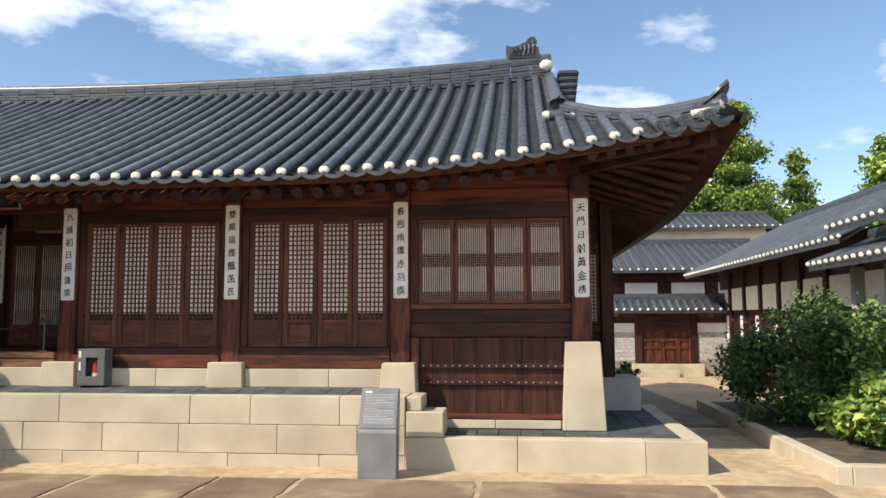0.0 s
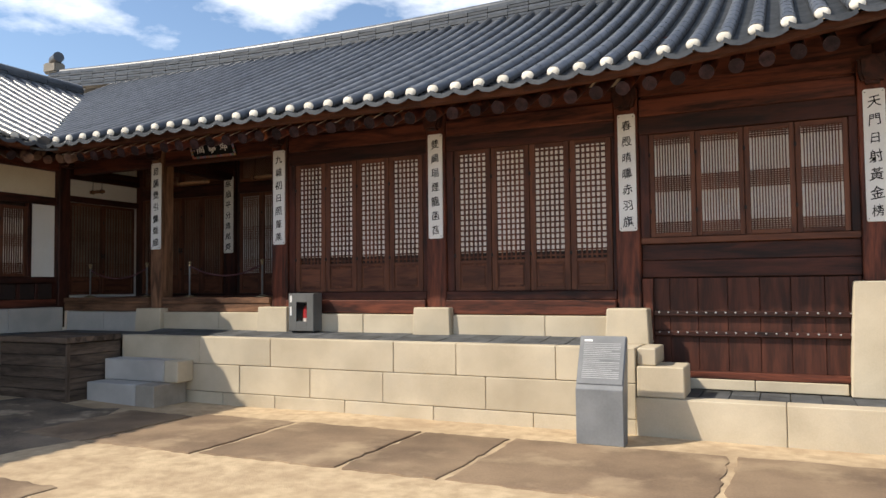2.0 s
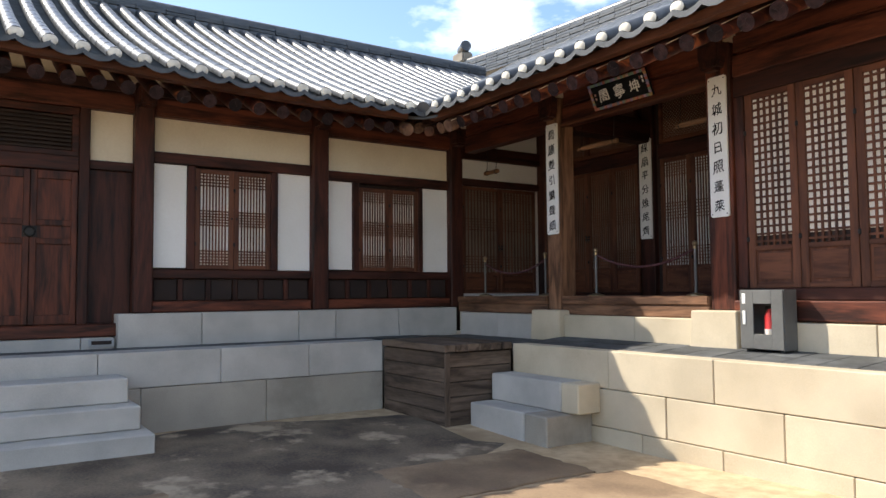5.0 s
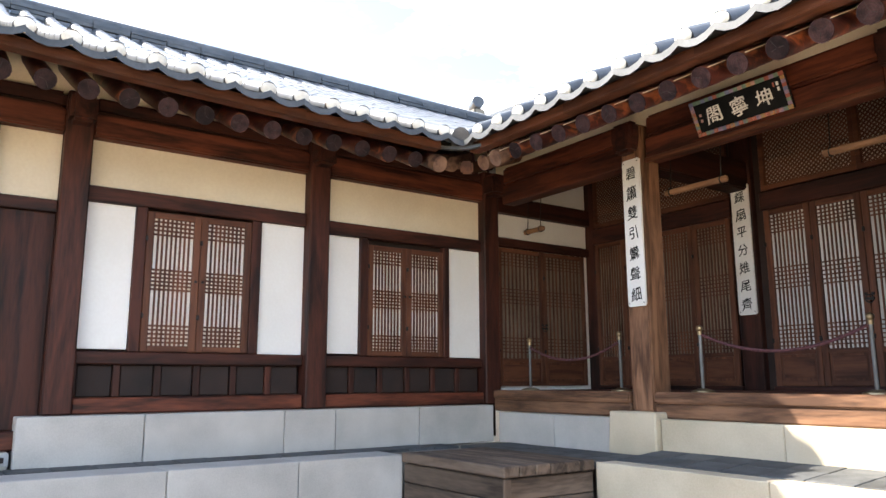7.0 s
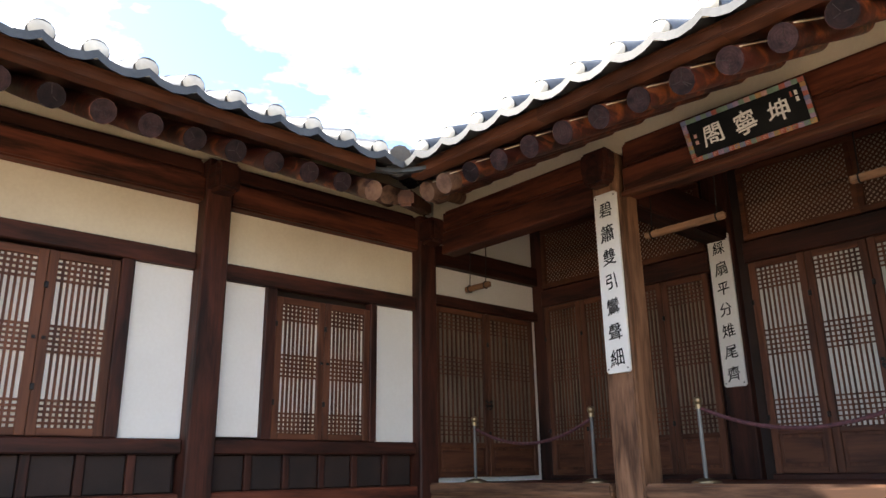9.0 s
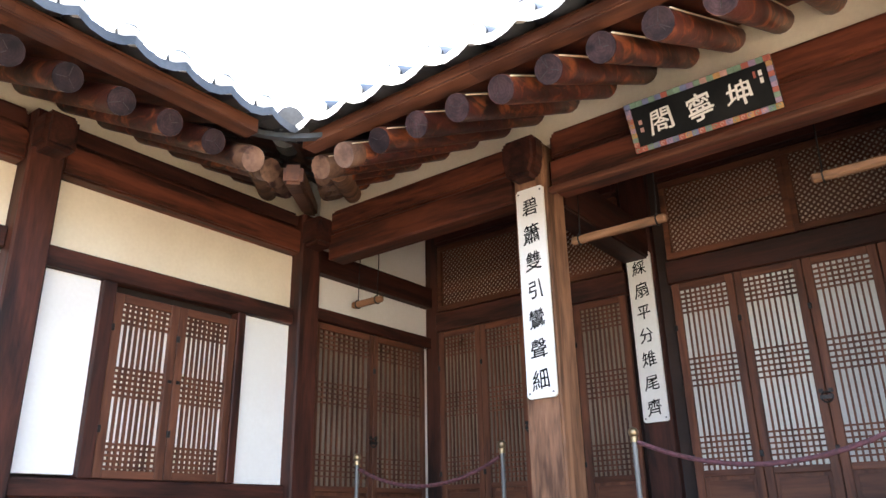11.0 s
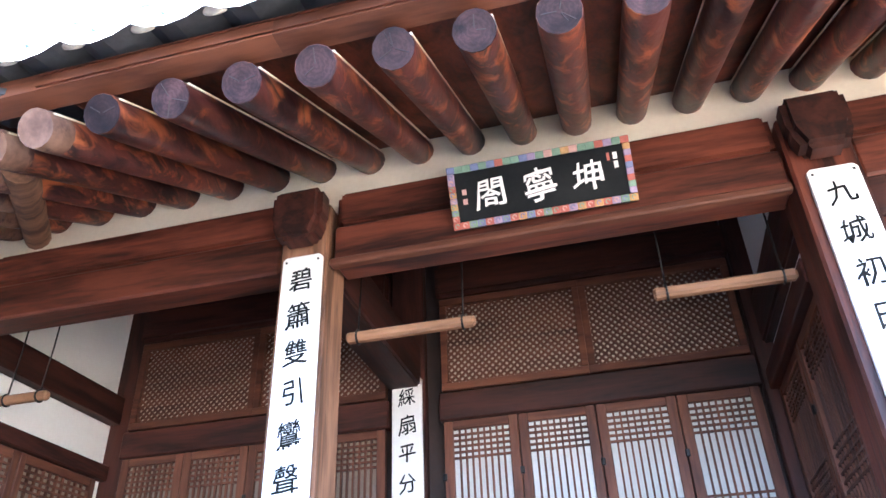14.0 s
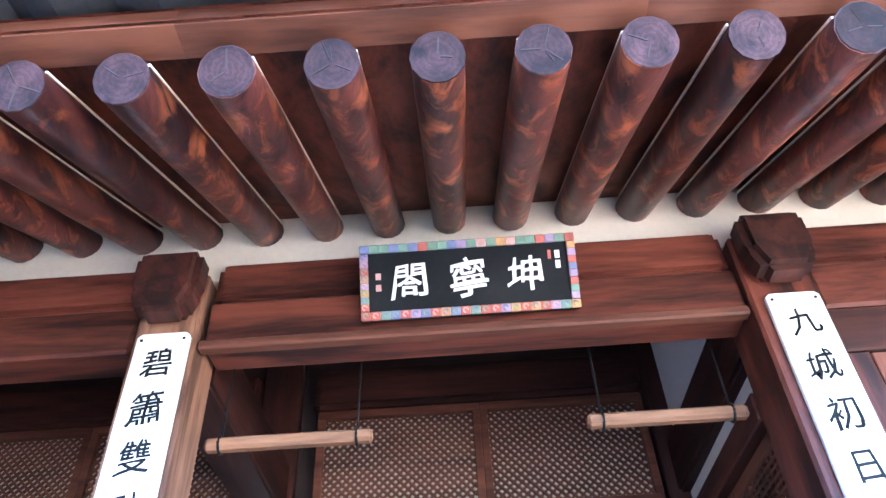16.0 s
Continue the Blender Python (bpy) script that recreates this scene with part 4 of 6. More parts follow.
rows = [-14.4 + STEP * i for i in range(62)]
for u in [x for x in rows if x < 2.5]:
    v0 = max(0.0, (-9.75 - u) * 0.94 + 0.05)
    v1 = hip_v(u)
    if v1 - v0 < 0.1:
        continue
    cover_row(main_at, u, v0, v1, main_pan, roof)
    mid = u + STEP / 2
    m0, m1 = max(0.0, (-9.75 - mid) * 0.94 + 0.05), hip_v(mid)
    if m1 - m0 > 0.1 and mid < 2.52:
        pan_row(main_at, mid, STEP, m0, m1, main_pan, roof)
    if u > -9.8:
        if u < 1.45:
            tile_cap(main_at, u, -0.012, main_pan(u, 0) + 0.048, roof, "y")
        else:
            g = Geo().tube([main_at(u, -0.03, main_pan(u, 0) + 0.055), main_at(u, 0.02, main_pan(u, 0) + 0.06)], 0.085, 14)
            g.done("round_end_tile", TILE, roof, "round moulded end tile")
            e = main_pan(u, 0) + 0.055
            Geo().tube([main_at(u + 0.052 * math.cos(a), -0.033, e + 0.052 * math.sin(a)) for a in [k * math.pi / 6 for k in range(13)]], 0.008, 5, False).done("end_tile_ring", PANTILE, roof, smooth=True)
            if mid < 2.5:
                f = main_pan(mid, 0)
                arc = [(mid + 0.115 * math.cos(a), f - 0.005 + (0.11 if a > 3.2 else 0.02) * math.sin(a)) for a in [math.pi * (1 + k / 10) for k in range(11)]]
                Geo(lambda a, b, c: main_at(a, b, c)).prism(arc + [(mid + 0.07, f + 0.0), (mid, f - 0.025), (mid - 0.07, f + 0.0)], -0.05, -0.025).done("drop_end_tile", TILE, roof, "curved hanging end tile")
wrows = [-3 + STEP * i for i in range(60)]
for u in [y for y in wrows if y < 13.2]:
    v0 = max(0.0, (u - 8.95) + 0.05)
    if 4.5 - v0 < 0.1:
        continue
    cover_row(west_at, u, v0, 4.5, west_pan, wroof)
    mid = u + STEP / 2
    m0 = max(0.0, (mid - 8.95) + 0.05)
    if 4.5 - m0 > 0.1:
        pan_row(west_at, mid, STEP, m0, 4.5, west_pan, wroof)
    if u < 8.95:
        tile_cap(west_at, u, -0.012, west_pan(u, 0) + 0.048, wroof, "x")
# valley tiles
g = Geo()
for i in range(24):
    t = i / 23 * 4.4
    z = main_pan(-10, t) + 0.015
    k = len(g.v)
    for s, h in ((-0.2, 0.05), (-0.1, -0.01), (0, -0.03), (0.1, -0.01), (0.2, 0.05)):
        g.v.append((-9.72 - t + s * 0.7, 8.92 + t * 0.97 + s * 0.7, z + h))
    if i:
        g.f += [(k - 5 + j, k - 4 + j, k + 1 + j, k + j) for j in range(4)]
g.done("valley_tiles", PANTILE, roof, solid=False)
for dx, dy in ((0, 0), (-0.16, 0.10), (0.12, 0.16)):
    Geo().tube([(-9.70 + dx, 8.88 + dy, 3.67), (-9.9 + dx, 9.08 + dy, 3.76)], 0.08, 12).done("valley_cover_tile", TILE, roof, smooth=True)
g = Geo()
for i in range(9):
    a = -0.9 + 1.8 * i / 8
    for d in (0, 0.03):
        g.v.append((-9.66 + 0.30 * (i - 4) / 4 * 0.75 - d, 8.86 + 0.30 * (i - 4) / 4 * 0.75 + d, 3.62 - 0.06 * math.cos(a * 1.5)))
        g.v.append((-9.66 + 0.30 * (i - 4) / 4 * 0.75 - d, 8.86 + 0.30 * (i - 4) / 4 * 0.75 + d, 3.59 - 0.06 * math.cos(a * 1.5)))
    k = i * 4
    if i:
        g.f += [(k - 4, k, k + 1, k - 3), (k - 2, k + 2, k, k - 4), (k - 1, k + 3, k + 2, k - 2), (k - 3, k + 1, k + 3, k - 1)]
g.done("valley_end_tile", TILE, roof, "grey-blue moulded valley end tile")


# decks: the timber underside and the closing back slopes
def deck(at, us, vs, top, thick, name, mat, parent):
    g = Geo()
    for k in (0, 1):
        for u in us:
            for v in vs:
                g.v.append(at(u, v, top(u, v) - 0.055 - (thick(v) if k else 0)))
    n, w = len(us) * len(vs), len(vs)
    for i in range(len(us) - 1):
        for j in range(w - 1):
            q = (i * w + j, i * w + j + 1, (i + 1) * w + j + 1, (i + 1) * w + j)
            g.f += [q, tuple(n + x for x in reversed(q))]
    return g.done(name, mat, parent, solid=False)


VS = [0.04, 0.3, 0.7, 1.1, 1.5, 2.2, 3.2, 4.3, 5.35]
deck(main_at, [-9.4 + 0.25 * i for i in range(41)], VS, main_pan, lambda v: 0.055 + 0.03 * min(1, v), "eave_boarding", REDWOOD["y"], roof)
deck(main_at, [0.6 + 0.2 * i for i in range(10)], [0.04, 0.3, 0.6, 1.0, 1.4], main_pan, lambda v: 0.055, "eave_boarding", WOOD["y"], roof)
VW = [0.04, 0.3, 0.7, 1.1, 1.5, 2.2, 3.2, 4.55]
deck(west_at, [-3.1 + 0.3 * i for i in range(40)], VW, west_pan, lambda v: 0.055 + 0.03 * min(1, v), "eave_boarding", REDWOOD["x"], wroof)
# corner boarding between the two eaves
g = Geo()
for i in range(14):
    for j in range(14):
        a, b = i / 13 * 4.6, j / 13 * 4.6
        g.v.append((-9.38 - a, 8.62 + b, 3.39 + 0.49 * max(a, b)))
g.f = [(i * 14 + j, i * 14 + j + 1, (i + 1) * 14 + j + 1, (i + 1) * 14 + j) for i in range(1, 13) for j in range(1, 13)]
g.done("corner_boarding", WOOD["x"], roof, solid=False)


def ridge(pts, parent, name="ridge", w=0.17, layers=4, lh=0.055, cap=0.085):
    """A ridge of stacked flat tiles with a round cap row."""
    for k in range(layers):
        g = Geo()
        ww = w + (0.02 if k % 2 else 0) - 0.008 * k
        for p, q in zip(pts, pts[1:]):
            p, q = Vector(p), Vector(q)
            d = (q - p)
            n = max(1, round(d.length / 0.42))
            s = Vector((d.y, -d.x, 0)).normalized() * ww / 2
            for i in range(n):
                a, b = p + d * ((i + 0.012) / n), p + d * ((i + 0.988) / n)
                base = len(g.v)
                jog = Vector((0, 0, 0.004 * ((i + k) % 2)))
                for e in (a, b):
                    for sx, z in ((-1, 0), (1, 0), (1, lh - 0.012), (-1, lh - 0.012)):
                        g.v.append(tuple(e + sx * s + Vector((0, 0, k * lh + z)) + jog))
                g.f += [(base, base + 1, base + 2, base + 3), (base + 7, base + 6, base + 5, base + 4)] + [(base + i2, base + 4 + i2, base + 4 + (i2 + 1) % 4, base + (i2 + 1) % 4) for i2 in range(4)]
        g.done(name + "_course", PANTILE if k % 2 else TILE, parent, solid=True)
    top = [(p[0], p[1], p[2] + layers * lh) for p in pts]
    Geo().tube(top, cap, 10).done(name + "_cap", TILE, parent, smooth=True)


def main_ridge_z(x):
    return 6.38 + (0.28 * ((x + 7.5) / 8.1) ** 2 if x > -7.5 else 0.25 * ((-7.5 - x) / 8) ** 2)


ridge([(x, 14.3, main_ridge_z(x) - 0.18) for x in [-16.7 + 17.3 * i / 22 for i in range(23)]], roof, "ridge", 0.24, 7, 0.06, 0.09)
ridge([(-14.3, -3 + 16.2 * i / 12, 5.70) for i in range(13)], wroof, "ridge", 0.24, 5, 0.06, 0.09)
gz = lambda x, v: main_pan(x, v) + 0.05
ridge([(0.55, 8.95 + v, gz(0.55, v) + 0.02 - 0.05 * (v - 2.1)) for v in (5.2, 4.4, 3.5, 2.8, 2.1)], roof, "gable_ridge", 0.26, 2, 0.06, 0.11)
HIP = [(0.62 + (2.40 - 0.62) * t, 10.98 + (9.02 - 10.98) * t, gz(0.62, 2.03) * (1 - t) + (main_pan(2.4, 0) + 0.10) * t - 0.10 - 0.16 * math.sin(math.pi * t)) for t in [i / 8 for i in range(9)]]
ridge(HIP, roof, "hip_ridge", 0.2, 5, 0.05, 0.07)
# curled end tiles at the hip and the gable ridge
def curl(name, p, d, h, w, label):
    g = Geo()
    side = Vector((-d[1], d[0], 0)).normalized()
    for i in range(9):
        t = i / 8
        c = Vector(p) + Vector(d) * (0.30 * t) + Vector((0, 0, h * t ** 2))
        ww = w * math.sqrt(max(0.02, 1 - t ** 5)) * 0.9
        for s in (-1, -0.5, 0, 0.5, 1):
            g.v.append(tuple(c + side * s * ww - Vector((0, 0, 0.03 * s * s))))
        for s in (-1, -0.5, 0, 0.5, 1):
            g.v.append(tuple(c + side * s * ww - Vector((0, 0, 0.03 * s * s + 0.03)) + Vector(d) * 0.02))
    for i in range(8):
        k = i * 10
        for j in range(4):
            g.f += [(k + j, k + j + 1, k + 11 + j, k + 10 + j), (k + 5 + j, k + 15 + j, k + 16 + j, k + 6 + j)]
        g.f += [(k, k + 10, k + 15, k + 5), (k + 4, k + 9, k + 19, k + 14)]
    g.f += [(0, 5, 6, 1), (1, 6, 7, 2), (2, 7, 8, 3), (3, 8, 9, 4), (80, 81, 86, 85), (81, 82, 87, 86), (82, 83, 88, 87), (83, 84, 89, 88)]
    g.done(name, TILE, roof, label, smooth=True)


curl("hip_end_tile", (2.22, 9.22, main_pan(2.3, 0) + 0.30), (0.72, -0.69, 0), 0.20, 0.13, "upturned dark end tile of the hip ridge")
curl("gable_end_tile", (0.55, 11.15, gz(0.55, 2.1) + 0.20), (0, -1, 0), 0.04, 0.15, "dark drooping end tile of the gable ridge")
Geo().tube([(2.1, 9.28, main_pan(2.1, 0) + 0.20), (2.38, 9.0, main_pan(2.3, 0) + 0.20)], 0.06, 12).done("lime_end", CAP, roof, smooth=True)
Geo().tube([(0.40, 10.92, gz(0.5, 1.9) + 0.04), (0.72, 10.92, gz(0.5, 1.9) + 0.06)], 0.08, 12).done("saddle_tile", TILE, roof, smooth=True)
Geo().ball((0.38, 10.92, gz(0.5, 1.9) + 0.04), 0.085, 10).done("lime_end", CAP, roof, smooth=True)
Geo().ball((0.50, 14.05, main_ridge_z(0.55) + 0.02), 0.13, 10, (1.0, 0.7, 0.9)).done("lime_end", CAP, roof, smooth=True)
# stacked end of the main ridge behind the gable ridge
for i in range(5):
    slab("ridge_stack_tile", 0.70, 1.10 - 0.015 * (4 - i), 13.9, 14.5, 5.95 + i * 0.12, 6.045 + i * 0.12, TILE, roof, bevel=0.03)
Geo(lambda a, b, c: (b, a, c)).prism([(11.2, 4.6), (14.4, 4.6), (14.4, 6.35), (11.2, 4.75)], 0.60, 0.72).done("gable_board", VOID, roof)


def dragon_head(x, y, z, flip=1):
    """A moulded beast-head finial: jaw, crest and scales in one mesh."""
    out = [(-0.30, 0.0), (-0.36, 0.12), (-0.34, 0.27), (-0.24, 0.22), (-0.10, 0.26), (0.02, 0.31), (0.10, 0.40), (0.20, 0.42), (0.25, 0.34), (0.20, 0.25), (0.28, 0.20), (0.30, 0.08), (0.33, 0.0)]
    g = Geo(lambda a, b, c: (x + flip * a, y + b, z + c))
    g.prism(out, -0.10, 0.10)
    for i in range(6):
        g.tube([(-0.28 + i * 0.09, -0.115, 0.05), (-0.2 + i * 0.075, -0.125, 0.14 + 0.01 * i), (-0.24 + i * 0.085, -0.11, 0.22 + 0.01 * i)], 0.022, 6)
    g.ball((0.17, -0.10, 0.30), 0.035, 8)
    g.done("beast_head_finial", PANTILE, None, "grey moulded clay beast-head finial on the ridge", 0.0, category="roof finial")


dragon_head(0.08, 14.3, main_ridge_z(0.1) + 0.27)
def ridge_stop():
    t = thing("ridge_end_finial", (-16.6, 14.3, 6.95), "pale block and round dark tile at the ridge end", "roof finial")
    slab("block", -16.85, -16.38, 14.15, 14.45, 6.93, 7.2, OLDSTONE, t, bevel=0.04)
    Geo().tube([(-16.62, 14.3, 7.26), (-16.32, 14.2, 7.3)], 0.13, 14).done("round_tile", TILE, t, smooth=True)
    slab("neck", -16.72, -16.5, 14.2, 14.4, 7.19, 7.3, OLDSTONE, t, bevel=0.03)



ridge_stop()
# rear slopes and the side slope
g = Geo()
g.v = [(-16.7, 14.35, 6.42), (0.6, 14.35, 6.55), (0.6, 20.0, 3.6), (-16.7, 20.0, 3.6)]
g.f = [(0, 1, 2, 3)]
g.done("rear_slope", PANTILE, roof, solid=False)
g = Geo()
g.v = [(-14.35, -3.1, 5.82), (-14.35, 14, 5.82), (-19, 14, 3.5), (-19, -3.1, 3.5)]
g.f = [(0, 1, 2, 3)]
g.done("rear_slope", PANTILE, wroof, solid=False)


def side_eave(y):
    return 3.62 + (0.62 * ((13.6 - y) / 4.65) ** 2 if y < 13.6 else 0.0)


g = Geo()
ys = [8.97 + 0.5 * i for i in range(31)]
for y in ys:
    e, inner = side_eave(y), min(0.62 + max(0, 10.98 - y) * 0.91, 2.40)
    top = e + 0.9 * (EDGE - inner) / 1.8 + 0.05
    g.v += [(EDGE, y, e + 0.03), (inner, y, top), (EDGE - 0.02, y, e - 0.10), (min(inner, 2.2), y, e + 0.42 * (EDGE - inner) / 1.8 - 0.05)]
g.f = [q for i in range(len(ys) - 1) for k in (4 * i,) for q in ((k, k + 4, k + 5, k + 1), (k, k + 2, k + 6, k + 4))]
g.done("side_slope", PANTILE, roof, solid=False)
h = Geo()
h.v = g.v
h.f = [(4 * i + 2, 4 * i + 3, 4 * i + 7, 4 * i + 6) for i in range(len(ys) - 1)]
h.done("side_eave_boarding", WOOD["x"], roof, solid=False)
for y in [9.3 + STEP * k for k in range(52)]:
    Geo().tube([(EDGE + 0.02, y, side_eave(y) + 0.06), (EDGE - 0.4, y, side_eave(y) + 0.26)], 0.07, 8).done("cover_tile_row", TILE, roof, smooth=True)

# rafters
def rafter(p, q, r, parent, seed, mats=None):
    rnd = random.Random(seed)
    p, q = Vector(p), Vector(q)
    d = (q - p).normalized()
    pts = [p + (q - p) * t for t in (0, 0.04, 0.3, 0.6, 1)]
    rs = [r * rnd.uniform(0.95, 1.05) for _ in pts]
    rs[0] = rs[1] * 0.97
    return Geo().tube(pts, rs, 14).done("rafter", (mats or RAFTER)["y" if abs(d.y) > abs(d.x) else "x"], parent, smooth=True)


def rafter_end(p, d, r, parent, seed):
    rnd = random.Random(seed)
    d = Vector(d)
    ob = Geo().tube([-d * 0.004, d * 0.003], r * 0.985, 14).done("rafter_end", END_GRAIN["y" if abs(d.y) > abs(d.x) else "x"], None, "grey-brown cut log end with growth rings")
    ob.location = p
    under(ob, parent)
    # drying checks across the cut
    s = d.cross(Vector((0, 0, 1))).normalized()
    u = s.cross(d)
    g, a0 = Geo(), rnd.uniform(0, 6.3)
    for k in range(rnd.randrange(2, 5)):
        a = a0 + k * 2.1 + rnd.uniform(-0.4, 0.4)
        e = (s * math.cos(a) + u * math.sin(a)) * r
        g.bar(Vector(p) + d * 0.002 + e * 0.1, Vector(p) + d * 0.002 + e * rnd.uniform(0.5, 0.93), 0.0045)
    g.done("drying_crack", VOID, parent)


def worn_tip(p, q, r, parent):
    """The bleached last hand's breadth of a log in the eaves' corner."""
    p, q = Vector(p), Vector(q)
    d = (q - p).normalized()
    Geo().tube([p - d * 0.006, p + d * 0.05, p + d * 0.13], [r * 1.0, r * 1.035, r * 1.02], 14).done("bleached_tip", CORNERLOG, parent, "bleached tan log tip", smooth=True)


def lime_joints(p, q, r, parent):
    """Thin pale lime lines where a log meets the boarding above it."""
    side = (Vector(q) - Vector(p)).cross(Vector((0, 0, 1))).normalized()
    for k in (-1, 1):
        o = side * k * r * 0.80 + Vector((0, 0, r * 0.72))
        Geo().bar(Vector(p) + o, Vector(q) + o, 0.0065).done("lime_joint", PLASTER_WARM, parent, "thin pale lime joint")


RSTEP = 0.2645
for i in range(-9, 36):
    x = -8.90 + RSTEP * i
    if x > 0.75:
        break
    end = 9.06 + max(0.0, (-9.62 - x)) * 0.97
    if end > 10.9:
        continue
    z = lambda y, x=x: 3.425 + 0.497 * (y - 9.06) + lift(x) * (1 - 0.6 * min(1, (y - 9.06) / 1.3)) - lift(-6.4)
    p, q = Vector((x, end, z(end))), Vector((x, 12.0, z(12.0)))
    rafter(p, q, 0.073 if x < 0 else 0.065, roof, i)
    rafter_end(p, (q - p).normalized() * -1, 0.072, roof, i)
    if x < -9.3:
        worn_tip(p, q, 0.074, roof)
    if x < -4:
        lime_joints(p, p + (q - p) * 0.5, 0.073, roof)
for i in range(0, 50):
    y = 10.35 - RSTEP * i
    if y < -2.9:
        break
    end = -9.86 - max(0.0, y - 8.85)
    zz = lambda x, y=y: 3.425 + 0.49 * (-9.86 - x) + min(0.3, 0.008 * max(0, 8.5 - y) ** 2) * 0.8
    p, q = Vector((end, y, zz(end))), Vector((-11.9, y, zz(-11.9)))
    if end < -11:
        continue
    rafter(p, q, 0.073, wroof, 100 + i)
    rafter_end(p, (q - p).normalized() * -1, 0.072, wroof, 100 + i)
    if y > 8.6:
        worn_tip(p, q, 0.074, wroof)
# fan rafters and the corner beam at the east end
Geo().bar((0.7, 10.55, 3.95), (2.28, 9.10, 4.02), 0.2).done("corner_beam", WOOD["x"], roof, bevel=0.02)
for i in range(6):
    t = i / 6
    rafter((0.85 + 1.35 * t, 9.08, 3.56 + lift(0.85 + 1.35 * t) * 0.85), (0.7 + 0.1 * t, 10.5, 4.05), 0.062, roof, 300 + i, WOOD)
for i in range(34):
    y = 9.6 + i * 0.4
    rafter((2.30, y, side_eave(y) - 0.16), (0.7, max(10.6, y), side_eave(max(10.6, y)) + 0.35), 0.062, roof, 330 + i, WOOD)
# the valley beam
Geo().bar((-9.86, 9.06, 3.44), (-11.2, 10.4, 4.02), 0.12).done("valley_beam", FRAME["x"], roof, "weathered valley beam", bevel=0.02)
for dx, dy, ex, ey in ((-0.02, 0.36, -1.0, 1.5), (-0.36, 0.02, -1.5, 1.0)):
    p, q = (-9.75 + dx, 8.98 + dy, 3.54), (-9.75 + ex, 8.98 + ey, 4.03)
    Geo().tube([p, q], 0.07, 12).done("rafter", WORN["x"], roof, smooth=True)
# eave boards that carry the tiles
def eave_strip(us, at, h0, parent, mat, name="eave_board"):
    for a, b in zip(us, us[1:]):
        k = Geo()
        za, zb = h0(a), h0(b)
        for u, z in ((a, za), (b, zb)):
            k.v += [at(u, 0.05, z), at(u, 0.15, z), at(u, 0.15, z + 0.08), at(u, 0.05, z + 0.08)]
        k.f = [(0, 1, 2, 3), (7, 6, 5, 4)] + [(i, 4 + i, 4 + (i + 1) % 4, (i + 1) % 4) for i in range(4)]
        k.done(name, mat, parent)


eave_strip([-9.7 + 1.2 * i for i in range(11)], main_at, lambda u: main_pan(u, 0) - 0.10, roof, FRAME["x"])
eave_strip([-3 + 1.3 * i for i in range(10)], west_at, lambda u: west_pan(u, 0) - 0.10, wroof, FRAME["y"])
slab("plaster_infill", -11.17, -11.12, -3, 10.3, 3.852, 4.25, PLASTER_WARM, west, bevel=0)
# rear and end walls that close the place; the boarded eave closes the porch above
slab("wall_rear", -15.4, 0.8, 17.3, 17.5, 0, 4.2, PLASTER, bevel=0, label="plain plastered rear wall of the hall", category="wall", kind="structure")
slab("wall_wing_rear", -17.6, -17.4, -3, 17.3, 0, 4.0, PLASTER, bevel=0, label="plain plastered rear wall of the wing", category="wall", kind="structure")
slab("wall_wing_end", -17.4, -11.2, -3.1, -3.0, 0, 5.6, PLASTER, bevel=0, label="plain plastered end wall of the wing", category="wall", kind="structure")


# ---- inscription boards ----
def board(x, y, text, group="verse boards on the columns"):
    t = thing("inscription_board", (x, y, 2.14), "white vertical board with seven black brush characters", "inscription board", group)
    m = along_x(y)
    w, z0, z1, c = 0.1, 2.142, 3.488, 0.016
    Geo(m).prism([(x - w + c, z0), (x + w - c, z0), (x + w, z0 + c), (x + w, z1 - c), (x + w - c, z1), (x - w + c, z1), (x - w, z1 - c), (x - w, z0 + c)], 0.0, 0.022).done("panel", BOARD, t, bevel=0.003)
    for i, ch in enumerate(text):
        zc = z1 - 0.13 - i * (z1 - z0 - 0.24) / 6
        glyph(ch, 0.138, Matrix.Translation((x, y - 0.023, zc)) @ pose(0, 0, 0, 90, 0, 0), INK, t, squeeze=0.92, weight=0.006, brush=i + 10 * round(x * 3))
    for dz in (z0 + 0.03, z1 - 0.03):
        for dx in (-0.08, 0.08):
            Geo(m).box(x + dx - 0.005, x + dx + 0.005, 0.022, 0.025, dz - 0.005, dz + 0.005).done("nail", IRON, t)


for x, text in zip(COLS, ("碧簫雙引鸞聲細", "九城初日照蓬萊", "雙闕瑞煙籠菡萏", "春殿晴曛赤羽旗", "天門日射黃金榜")):
    board(x + (0.01 if x > -8.9 else 0.008), 10.257, text)
board(-8.92, 11.888, "綵扇平分雉尾齊")


